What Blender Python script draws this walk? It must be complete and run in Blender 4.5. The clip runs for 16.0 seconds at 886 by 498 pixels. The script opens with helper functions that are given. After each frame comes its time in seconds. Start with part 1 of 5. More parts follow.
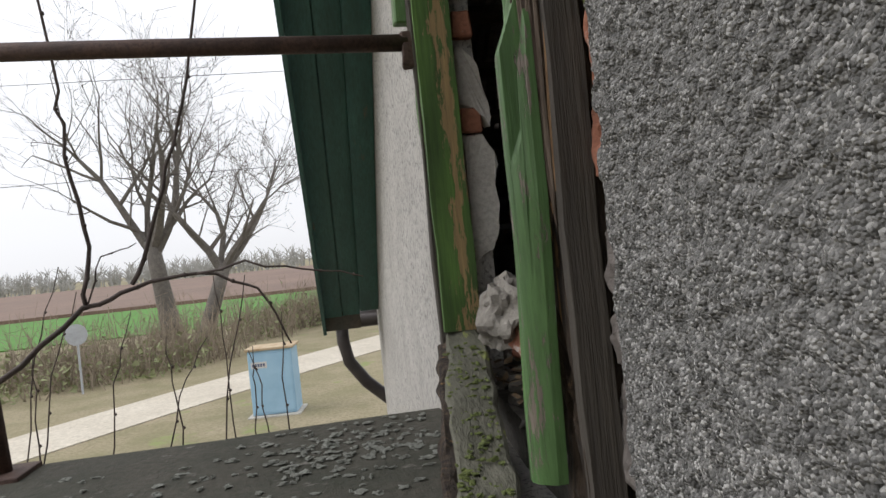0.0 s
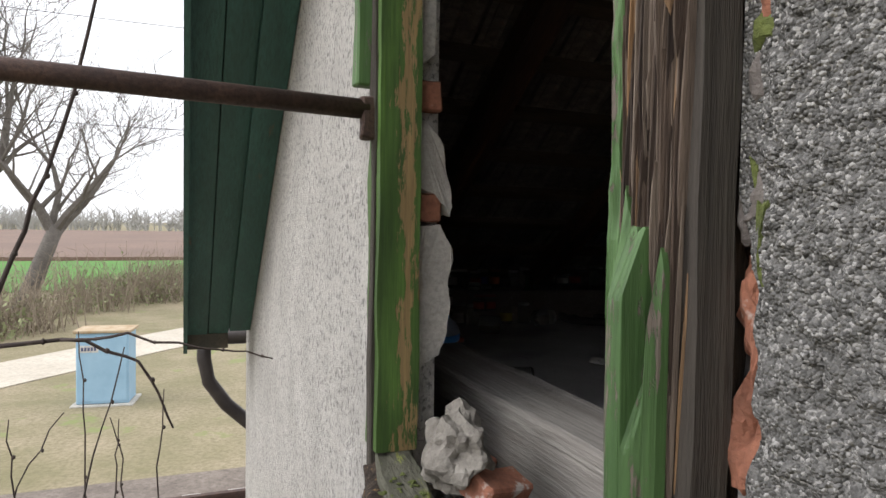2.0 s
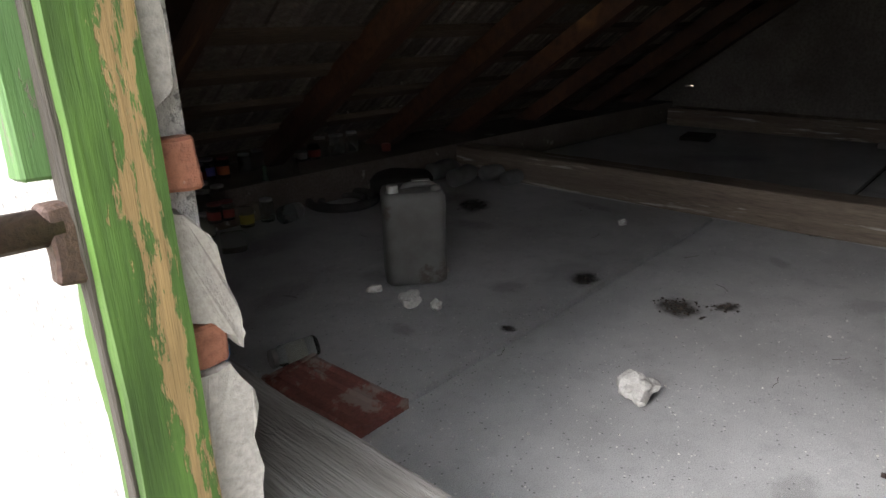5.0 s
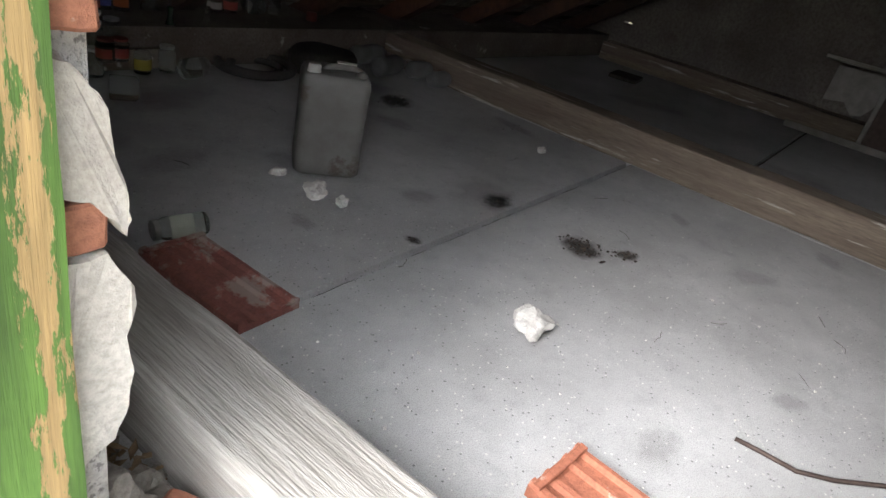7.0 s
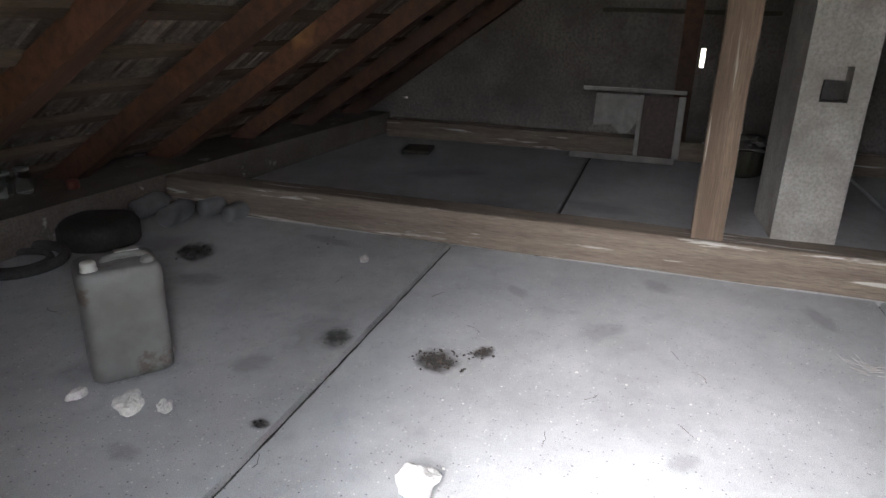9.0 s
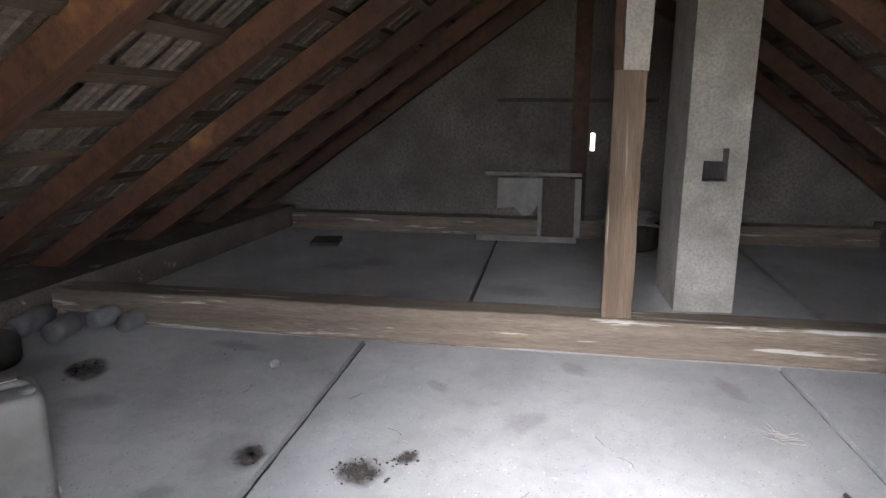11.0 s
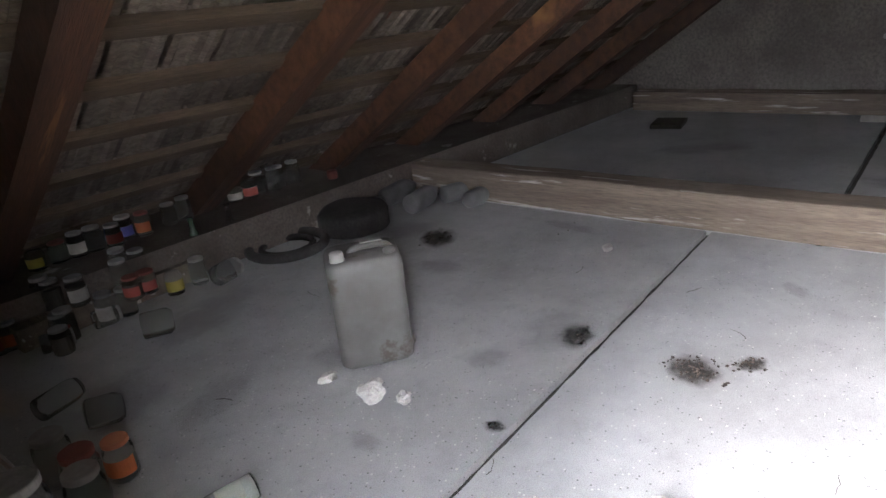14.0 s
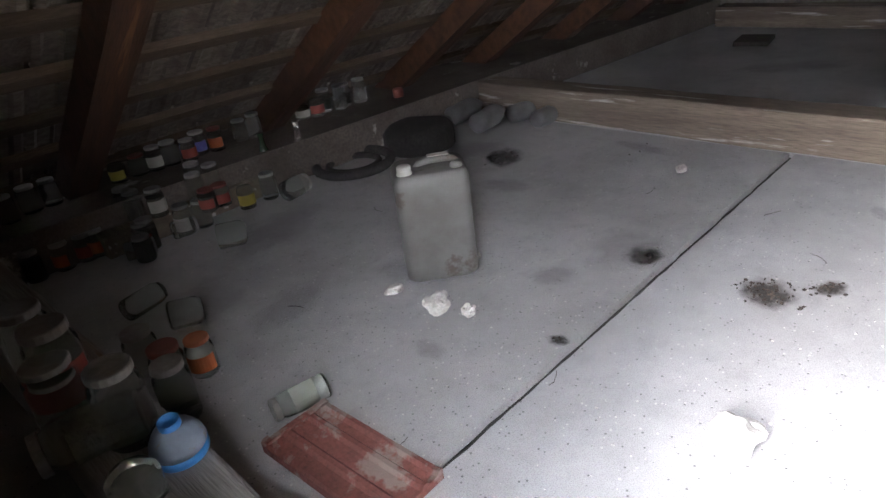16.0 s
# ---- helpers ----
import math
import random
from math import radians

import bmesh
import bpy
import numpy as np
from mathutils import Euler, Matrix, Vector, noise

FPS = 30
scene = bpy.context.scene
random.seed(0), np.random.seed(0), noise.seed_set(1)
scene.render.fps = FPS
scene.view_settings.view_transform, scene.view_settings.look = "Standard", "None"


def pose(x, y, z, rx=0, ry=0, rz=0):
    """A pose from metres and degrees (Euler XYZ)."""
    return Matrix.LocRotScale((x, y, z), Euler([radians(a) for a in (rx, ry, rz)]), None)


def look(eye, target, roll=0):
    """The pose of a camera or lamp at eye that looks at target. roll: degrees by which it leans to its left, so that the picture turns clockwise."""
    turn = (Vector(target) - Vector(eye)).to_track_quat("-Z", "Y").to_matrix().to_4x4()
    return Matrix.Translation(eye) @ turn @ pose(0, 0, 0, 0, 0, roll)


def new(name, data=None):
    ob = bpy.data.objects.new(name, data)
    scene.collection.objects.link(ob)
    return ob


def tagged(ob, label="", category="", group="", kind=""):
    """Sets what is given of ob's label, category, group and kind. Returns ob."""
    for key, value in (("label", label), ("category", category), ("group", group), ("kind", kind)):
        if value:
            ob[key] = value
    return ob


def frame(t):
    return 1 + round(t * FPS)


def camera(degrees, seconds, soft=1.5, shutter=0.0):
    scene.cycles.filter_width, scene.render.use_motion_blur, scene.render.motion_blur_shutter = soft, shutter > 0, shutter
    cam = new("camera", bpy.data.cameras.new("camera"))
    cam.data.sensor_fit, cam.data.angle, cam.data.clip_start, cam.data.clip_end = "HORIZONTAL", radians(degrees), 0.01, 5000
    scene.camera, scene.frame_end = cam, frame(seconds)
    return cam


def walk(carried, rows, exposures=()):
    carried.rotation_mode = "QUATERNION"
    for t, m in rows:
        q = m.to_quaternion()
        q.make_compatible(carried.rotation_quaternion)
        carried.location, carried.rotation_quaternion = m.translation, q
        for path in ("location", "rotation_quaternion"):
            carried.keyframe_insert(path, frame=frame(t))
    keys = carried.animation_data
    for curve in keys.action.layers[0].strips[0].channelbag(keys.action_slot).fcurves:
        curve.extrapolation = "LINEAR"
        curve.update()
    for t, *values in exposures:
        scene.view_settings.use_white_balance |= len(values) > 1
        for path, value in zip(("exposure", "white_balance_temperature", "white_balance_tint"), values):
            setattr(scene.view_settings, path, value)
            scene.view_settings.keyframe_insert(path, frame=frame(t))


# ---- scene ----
cam = camera(68.1, 16.0)
PATH = [
    (0, (1.048, 0.587, 0.361), (1.372, 2.56, 0.343), -5.9),
    (0.5, (1.056, 0.618, 0.391), (1.359, 2.594, 0.323), -5.6),
    (1, (0.971, 0.701, 0.429), (1.293, 2.667, 0.252), -2.0),
    (1.5, (0.929, 0.75, 0.579), (1.532, 2.644, 0.357), 0.3),
    (2, (0.917, 0.848, 0.621), (1.652, 2.706, 0.55), 0.9),
    (2.5, (0.978, 0.971, 0.743), (1.791, 2.795, 0.629), 1.9),
    (3, (0.986, 1.053, 0.8), (1.883, 2.829, 0.595), 0.1),
    (3.5, (0.941, 1.15, 0.916), (1.994, 2.816, 0.576), -0.2),
    (6, (1.139, 1.536, 1.072), (2.598, 2.615, 0.232), 2.3),
    (6.5, (1.124, 1.547, 1.069), (2.603, 2.548, 0.169), 8.5),
    (7, (1.123, 1.552, 1.049), (2.614, 2.506, 0.118), 13.3),
    (7.5, (1.117, 1.531, 1.063), (2.645, 2.499, 0.211), 17.1),
    (8, (1.155, 1.655, 1.098), (2.746, 2.55, 0.282), 10.0),
    (8.5, (1.271, 1.672, 1.165), (2.991, 2.349, 0.402), 3.3),
    (11, (1.384, 1.701, 1.252), (3.3, 2.049, 0.795), -0.1),
    (11.5, (1.372, 1.7, 1.223), (3.327, 1.84, 0.825), -1.2),
    (12, (1.367, 1.687, 1.215), (3.32, 1.831, 0.807), -1.8),
    (12.5, (1.378, 1.698, 1.211), (3.277, 2.175, 0.801), -4.4),
    (13, (1.384, 1.691, 1.229), (3.213, 2.376, 0.801), -5.0),
    (13.5, (1.4, 1.712, 1.213), (3.102, 2.609, 0.664), -6.8),
    (14, (1.494, 1.766, 1.183), (2.908, 2.978, 0.456), -6.3),
    (14.5, (1.508, 1.786, 1.142), (2.676, 3.197, 0.338), -9.7),
    (15, (1.503, 1.789, 1.131), (2.625, 3.206, 0.275), -9.2),
    (15.5, (1.485, 1.791, 1.131), (2.658, 3.131, 0.22), -8.3),
    (16, (1.472, 1.775, 1.142), (2.683, 3.086, 0.237), -7.8),
]
EXPOSURES = [(0.0, -0.12, 6500, 12), (1.0, -0.05, 6500, 12), (1.5, 0.15, 6500, 12), (2.0, 0.3, 6500, 13), (2.5, 0.6, 6500, 14), (3.0, 0.8, 6500, 13), (3.5, 1.0, 6500, 13), (6.0, 2.8, 6400, 11), (7.0, 2.95, 6400, 11), (7.5, 2.65, 6400, 11), (8.0, 3.0, 6300, 12), (8.5, 3.5, 6200, 12), (11.0, 4.45, 6100, 13), (13.0, 4.45, 6100, 13), (14.5, 4.6, 6200, 15), (16.0, 4.45, 6200, 15)]
walk(cam, [(t, look(eye, target, roll)) for t, eye, target, roll in PATH], EXPOSURES)

# ---- world and light ----
world = bpy.data.worlds.new("overcast_sky")
scene.world = world
world.use_nodes = True
wn = world.node_tree
sky = wn.nodes.new("ShaderNodeTexSky")
sky.sky_type = "NISHITA"
sky.sun_disc = False
sky.sun_elevation = radians(36)
sky.sun_rotation = radians(-82)
sky.dust_density = 1.0
sky.air_density = 1.0
desat = wn.nodes.new("ShaderNodeHueSaturation")
desat.inputs["Saturation"].default_value = 0.12
bg = wn.nodes["Background"]
bg.inputs["Strength"].default_value = 0.11
wn.links.new(sky.outputs[0], desat.inputs["Color"])
cloud = wn.nodes.new("ShaderNodeMix")
cloud.data_type = "RGBA"
cloud.inputs[0].default_value = 0.7
cloud.inputs[7].default_value = (11.0, 11.3, 11.7, 1)
wn.links.new(desat.outputs[0], cloud.inputs[6])
# an overcast sky is brighter overhead than at the horizon
sky_co = wn.nodes.new("ShaderNodeTexCoord")
sky_up = wn.nodes.new("ShaderNodeSeparateXYZ")
wn.links.new(sky_co.outputs["Generated"], sky_up.inputs[0])
rise = wn.nodes.new("ShaderNodeMapRange")
rise.inputs["From Max"].default_value = 1.0
rise.inputs["To Min"].default_value = 0.95
rise.inputs["To Max"].default_value = 1.7
wn.links.new(sky_up.outputs[2], rise.inputs["Value"])
dome = wn.nodes.new("ShaderNodeVectorMath")
dome.operation = "SCALE"
wn.links.new(cloud.outputs[2], dome.inputs[0])
wn.links.new(rise.outputs[0], dome.inputs["Scale"])
wn.links.new(dome.outputs[0], bg.inputs["Color"])
sun_data = bpy.data.lights.new("sun", "SUN")
sun_data.energy = 1.35
sun_data.angle = radians(40)
sun_data.color = (1.0, 0.99, 0.97)
sun = new("sun", sun_data)
sun.matrix_world = look((-10, 1.3, 7.4), (0, 0, 0))


# ---- materials ----
def material(name, base, rough=0.85, dark=None, scale=8.0, mix=0.5, bump=0.3, bump_scale=60.0, metal=0.0, stretch=(1, 1, 1), spots=None, spot_scale=30.0, spot_cut=0.6, vary=0.0):
    """Base colour mottled towards dark at one scale, spotted at a second, with fine relief."""
    m = bpy.data.materials.new(name)
    m.use_nodes = True
    t = m.node_tree
    b = t.nodes["Principled BSDF"]
    b.inputs["Roughness"].default_value = rough
    b.inputs["Metallic"].default_value = metal
    co = t.nodes.new("ShaderNodeTexCoord")
    mp = t.nodes.new("ShaderNodeMapping")
    mp.inputs["Scale"].default_value = stretch
    t.links.new(co.outputs["Object"], mp.inputs["Vector"])

    def noise_at(s, detail=6.0, r=0.6):
        n = t.nodes.new("ShaderNodeTexNoise")
        n.inputs["Scale"].default_value = s
        n.inputs["Detail"].default_value = detail
        n.inputs["Roughness"].default_value = r
        t.links.new(mp.outputs[0], n.inputs["Vector"])
        return n

    def ramp(src, lo, hi):
        r = t.nodes.new("ShaderNodeMapRange")
        r.inputs["From Min"].default_value = lo
        r.inputs["From Max"].default_value = hi
        t.links.new(src, r.inputs["Value"])
        return r.outputs[0]

    def blend(fac, a, c):
        x = t.nodes.new("ShaderNodeMix")
        x.data_type = "RGBA"
        t.links.new(fac, x.inputs[0])
        for v, s in ((a, x.inputs[6]), (c, x.inputs[7])):
            if isinstance(v, tuple):
                s.default_value = (*v, 1)
            else:
                t.links.new(v, s)
        return x.outputs[2]

    dark = dark or tuple(v * 0.55 for v in base)
    col = blend(ramp(noise_at(scale).outputs[0], 0.5 - 0.25 / max(mix, 0.05) * 0.5, 0.5 + 0.25), dark, base)
    fine = noise_at(bump_scale, 4.0, 0.7)
    col = blend(ramp(fine.outputs[0], 0.2, 0.6), tuple(v * 0.7 for v in dark), col) if bump >= 0.3 else col
    if spots:
        col = blend(ramp(noise_at(spot_scale, 5.0, 0.65).outputs[0], spot_cut, spot_cut + 0.06), col, spots)
    if vary:
        oi = t.nodes.new("ShaderNodeObjectInfo")
        hs = t.nodes.new("ShaderNodeHueSaturation")
        t.links.new(ramp(oi.outputs["Random"], -0.0, 1.0), hs.inputs["Fac"])
        hs.inputs["Value"].default_value = 1 - vary
        t.links.new(col, hs.inputs["Color"])
        col = hs.outputs[0]
    t.links.new(col, b.inputs["Base Color"])
    if bump > 0:
        bp = t.nodes.new("ShaderNodeBump")
        bp.inputs["Strength"].default_value = bump
        bp.inputs["Distance"].default_value = 0.01
        t.links.new(fine.outputs[0], bp.inputs["Height"])
        t.links.new(bp.outputs[0], b.inputs["Normal"])
    return m


def nodes_for(name, rough):
    """A new node material with its tree, its surface and its object coordinates."""
    m = bpy.data.materials.new(name)
    m.use_nodes = True
    t = m.node_tree
    b = t.nodes["Principled BSDF"]
    b.inputs["Roughness"].default_value = rough
    return m, t, b, t.nodes.new("ShaderNodeTexCoord").outputs["Object"]


def tex(t, kind, vec, scale, stretch=None, **more):
    if stretch:
        mp = t.nodes.new("ShaderNodeMapping")
        mp.inputs["Scale"].default_value = stretch
        t.links.new(vec, mp.inputs["Vector"])
        vec = mp.outputs[0]
    n = t.nodes.new(kind)
    n.inputs["Scale"].default_value = scale
    for k, v in more.items():
        n.inputs[k].default_value = v
    t.links.new(vec, n.inputs["Vector"])
    return n


def span(t, src, lo, hi, a=0.0, b=1.0):
    r = t.nodes.new("ShaderNodeMapRange")
    for k, v in (("From Min", lo), ("From Max", hi), ("To Min", a), ("To Max", b)):
        r.inputs[k].default_value = v
    t.links.new(src, r.inputs["Value"])
    return r.outputs[0]


def mixed(t, fac, a, c):
    x = t.nodes.new("ShaderNodeMix")
    x.data_type = "RGBA"
    for v, k in ((fac, 0), (a, 6), (c, 7)):
        if isinstance(v, tuple):
            x.inputs[k].default_value = (*v, 1)
        elif isinstance(v, float):
            x.inputs[k].default_value = v
        else:
            t.links.new(v, x.inputs[k])
    return x.outputs[2]


def maths(t, op, a, c):
    x = t.nodes.new("ShaderNodeMath")
    x.operation = op
    for v, k in ((a, 0), (c, 1)):
        if isinstance(v, float):
            x.inputs[k].default_value = v
        else:
            t.links.new(v, x.inputs[k])
    return x.outputs[0]


def relief(t, b, height, strength, depth=0.01):
    bp = t.nodes.new("ShaderNodeBump")
    bp.inputs["Strength"].default_value = strength
    bp.inputs["Distance"].default_value = depth
    t.links.new(height, bp.inputs["Height"])
    t.links.new(bp.outputs[0], b.inputs["Normal"])


def grit_material(name, pale, mid, dark, grain):
    """Cement set with angular grains of differing tone, some darkened like shaded pits."""
    m, t, b, co = nodes_for(name, 0.93)
    v = tex(t, "ShaderNodeTexVoronoi", co, grain)
    v2 = tex(t, "ShaderNodeTexVoronoi", co, grain * 2.3)
    hue = t.nodes.new("ShaderNodeSeparateColor")
    t.links.new(v.outputs["Color"], hue.inputs[0])
    hue2 = t.nodes.new("ShaderNodeSeparateColor")
    t.links.new(v2.outputs["Color"], hue2.inputs[0])
    col = mixed(t, span(t, hue.outputs[0], 0.1, 0.9), dark, mid)
    col = mixed(t, span(t, hue2.outputs[1], 0.72, 0.82), col, pale)
    # scattered cells darkened further: pit shade put into the colour
    col = mixed(t, span(t, hue2.outputs[0], 0.3, 0.2, 0.0, 0.75), col, tuple(c * 0.45 for c in dark))
    wide = tex(t, "ShaderNodeTexNoise", co, 5.0, None, Detail=6.0)
    col = mixed(t, span(t, wide.outputs[0], 0.35, 0.65, 0.0, 0.4), col, tuple(c * 0.75 for c in mid))
    t.links.new(col, b.inputs["Base Color"])
    relief(t, b, maths(t, "ADD", v.outputs["Distance"], v2.outputs["Distance"]), 0.8, -0.006)
    return m


def flaked(name, paint, deep, wood, cut, band=None):
    """Old paint with crisp flaked edges over grained bare wood; band: (x, half width) of a worn strip."""
    m, t, b, co = nodes_for(name, 0.6)
    fibre = tex(t, "ShaderNodeTexNoise", co, 60.0, (3, 3, 0.09), Detail=5.0, Roughness=0.7)
    bare = mixed(t, span(t, fibre.outputs[0], 0.3, 0.7), tuple(c * 0.5 for c in wood), wood)
    blot_n = tex(t, "ShaderNodeTexNoise", co, 34.0, (1.5, 1.5, 0.26), Detail=9.0, Roughness=0.72)
    coat = mixed(t, span(t, tex(t, "ShaderNodeTexNoise", co, 7.0, (2, 2, 0.4), Detail=6.0).outputs[0], 0.35, 0.65), deep, paint)
    coat = mixed(t, span(t, fibre.outputs[0], 0.6, 0.35, 0.0, 0.45), coat, tuple(c * 0.5 for c in deep))
    f = blot_n.outputs[0]
    if band:
        sx = t.nodes.new("ShaderNodeSeparateXYZ")
        t.links.new(co, sx.inputs[0])
        off = maths(t, "ABSOLUTE", maths(t, "SUBTRACT", sx.outputs[0], band[0]), 0.0)
        f = maths(t, "ADD", f, span(t, off, 0.0, band[1], 0.16, -0.08))
    mask = span(t, f, cut, cut + 0.025)
    t.links.new(mixed(t, mask, coat, bare), b.inputs["Base Color"])
    h = maths(t, "ADD", maths(t, "MULTIPLY", mask, -0.5), maths(t, "MULTIPLY", fibre.outputs[0], 0.5))
    relief(t, b, h, 0.6, 0.004)
    return m


def screed(name, pale, dark):
    """Dusty cement floor: broad cloudy dust, fine sand and pitted dots."""
    m, t, b, co = nodes_for(name, 0.93)
    wide = tex(t, "ShaderNodeTexNoise", co, 1.7, None, Detail=8.0, Roughness=0.65)
    mid = tex(t, "ShaderNodeTexNoise", co, 13.0, None, Detail=8.0, Roughness=0.7)
    sand = tex(t, "ShaderNodeTexNoise", co, 300.0, None, Detail=3.0)
    pits = tex(t, "ShaderNodeTexVoronoi", co, 75.0)
    pick = t.nodes.new("ShaderNodeSeparateColor")
    t.links.new(pits.outputs["Color"], pick.inputs[0])
    col = mixed(t, span(t, wide.outputs[0], 0.3, 0.62), dark, pale)
    col = mixed(t, span(t, mid.outputs[0], 0.5, 0.75, 0.0, 0.55), col, tuple(c * 0.62 for c in pale))
    col = mixed(t, span(t, sand.outputs[0], 0.55, 0.35, 0.0, 0.4), col, tuple(c * 0.5 for c in dark))
    hole = maths(t, "MULTIPLY", span(t, pits.outputs["Distance"], 0.26, 0.16), span(t, pick.outputs[0], 0.8, 0.82))
    col = mixed(t, maths(t, "MULTIPLY", hole, 0.75), col, tuple(c * 0.3 for c in dark))
    chip = maths(t, "MULTIPLY", span(t, pits.outputs["Distance"], 0.3, 0.2), span(t, pick.outputs[1], 0.9, 0.92))
    col = mixed(t, maths(t, "MULTIPLY", chip, 0.6), col, (0.66, 0.64, 0.6))
    t.links.new(col, b.inputs["Base Color"])
    h = maths(t, "ADD", maths(t, "MULTIPLY", hole, -0.8), maths(t, "ADD", maths(t, "MULTIPLY", sand.outputs[0], 0.35), mid.outputs[0]))
    relief(t, b, h, 0.5, 0.006)
    return m


def splinter_wood(name):
    """Rotten fibres, every splinter its own shade from black-brown to tan."""
    m, t, b, co = nodes_for(name, 0.95)
    geo = t.nodes.new("ShaderNodeNewGeometry")
    fibre = tex(t, "ShaderNodeTexNoise", co, 70.0, (3, 3, 0.12), Detail=5.0, Roughness=0.7)
    r = t.nodes.new("ShaderNodeValToRGB")
    for k, (p, c) in enumerate(((0.0, (0.035, 0.024, 0.018)), (0.35, (0.09, 0.058, 0.04)), (0.6, (0.16, 0.118, 0.09)), (0.85, (0.24, 0.19, 0.15)), (1.0, (0.4, 0.21, 0.075)))):
        e = r.color_ramp.elements[k] if k < 2 else r.color_ramp.elements.new(p)
        e.position, e.color = p, (*c, 1)
    t.links.new(geo.outputs["Random Per Island"], r.inputs[0])
    col = mixed(t, span(t, fibre.outputs[0], 0.6, 0.3, 0.0, 0.75), r.outputs[0], (0.03, 0.02, 0.016))
    t.links.new(col, b.inputs["Base Color"])
    relief(t, b, fibre.outputs[0], 0.8, 0.006)
    return m


M = {}
M["roughcast"] = grit_material("grey roughcast render", (0.42, 0.41, 0.39), (0.22, 0.215, 0.205), (0.1, 0.098, 0.092), 150.0)
M["stucco"] = material("pale stucco", (0.62, 0.6, 0.56), 0.95, (0.45, 0.43, 0.4), 4, 0.6, 1.0, 110, stretch=(1, 1, 0.8), spots=(0.22, 0.21, 0.2), spot_scale=80, spot_cut=0.54)
M["plaster"] = material("old lime plaster", (0.6, 0.58, 0.53), 0.95, (0.4, 0.37, 0.33), 6, 0.6, 0.35, 90)
# dirty limewash, its colour also lowered to carry the dimness of the far end
M["gable"] = material("dirty limewash, dimmed", (0.24, 0.215, 0.19), 0.95, (0.09, 0.078, 0.068), 1.6, 0.7, 0.3, 40, spots=(0.11, 0.095, 0.085), spot_scale=5, spot_cut=0.62)
M["ledge"] = material("brown grimy render", (0.19, 0.16, 0.135), 0.95, (0.1, 0.08, 0.065), 4, 0.6, 0.35, 70, spots=(0.33, 0.3, 0.27), spot_scale=6, spot_cut=0.62)
M["chimney"] = material("limewashed chimney render", (0.58, 0.55, 0.5), 0.95, (0.34, 0.31, 0.27), 4, 0.9, 0.4, 60, spots=(0.27, 0.25, 0.23), spot_scale=11, spot_cut=0.68)
M["brick"] = material("orange brick", (0.42, 0.17, 0.1), 0.9, (0.26, 0.11, 0.07), 9, 0.6, 0.4, 80, spots=(0.5, 0.46, 0.42), spot_scale=12, spot_cut=0.58)
M["green"] = flaked("peeling green paint", (0.095, 0.19, 0.034), (0.035, 0.075, 0.014), (0.36, 0.245, 0.105), 0.59, (1.352, 0.04))
M["greenpale"] = flaked("weathered pale green paint", (0.1, 0.2, 0.062), (0.042, 0.095, 0.026), (0.19, 0.155, 0.125), 0.57)
M["teal"] = material("dark teal painted board", (0.042, 0.13, 0.11), 0.6, (0.022, 0.065, 0.055), 5, 0.6, 0.3, 60, stretch=(2, 0.4, 0.4), spots=(0.1, 0.075, 0.05), spot_scale=7, spot_cut=0.66)
M["eavewood"] = material("stained eave board", (0.12, 0.09, 0.06), 0.8, (0.05, 0.05, 0.04), 6, 0.6, 0.3, 60)
M["greywood"] = material("weathered grey timber", (0.095, 0.08, 0.064), 0.85, (0.04, 0.033, 0.027), 7, 0.6, 0.7, 55, stretch=(3, 3, 0.12), spots=(0.055, 0.068, 0.028), spot_scale=3, spot_cut=0.55)
M["splinter"] = splinter_wood("splintered rotten fibres")
M["rotten"] = material("rotten brown timber", (0.13, 0.09, 0.06), 0.95, (0.02, 0.014, 0.01), 22, 0.9, 1.0, 60, stretch=(3, 3, 0.2), spots=(0.3, 0.17, 0.065), spot_scale=11, spot_cut=0.6)
M["beamgrey"] = material("bleached grey beam", (0.45, 0.425, 0.39), 0.9, (0.22, 0.2, 0.18), 4, 0.6, 0.8, 46, stretch=(3.5, 0.12, 3.5), spots=(0.25, 0.135, 0.06), spot_scale=4, spot_cut=0.68)
M["tiebeam"] = material("dusty tie beam", (0.27, 0.215, 0.165), 0.9, (0.12, 0.09, 0.068), 4, 0.6, 0.5, 50, stretch=(4, 0.25, 4), spots=(0.46, 0.43, 0.39), spot_scale=5, spot_cut=0.6)
M["postwood"] = material("planed brown post", (0.28, 0.195, 0.135), 0.85, (0.12, 0.082, 0.055), 5, 0.9, 0.45, 50, stretch=(4, 4, 0.2), spots=(0.38, 0.33, 0.28), spot_scale=4, spot_cut=0.66)
M["rafter"] = material("red-brown rafter timber", (0.2, 0.085, 0.042), 0.75, (0.05, 0.024, 0.016), 3, 0.7, 0.45, 50, stretch=(4, 0.3, 0.3), spots=(0.31, 0.15, 0.06), spot_scale=3, spot_cut=0.64, vary=0.4)
M["lath"] = material("dusty roof lath", (0.17, 0.12, 0.078), 0.85, (0.08, 0.056, 0.04), 5, 0.6, 0.4, 60, stretch=(0.3, 3, 3), vary=0.3)
M["tileback"] = material("dusty clay tile underside", (0.31, 0.26, 0.22), 0.95, (0.13, 0.1, 0.085), 9, 0.6, 0.4, 60, spots=(0.27, 0.1, 0.065), spot_scale=6, spot_cut=0.64, vary=0.45)
M["mortar"] = material("pale mortar pointing", (0.26, 0.235, 0.215), 0.95, (0.15, 0.13, 0.12), 14, 0.6, 0.5, 70)
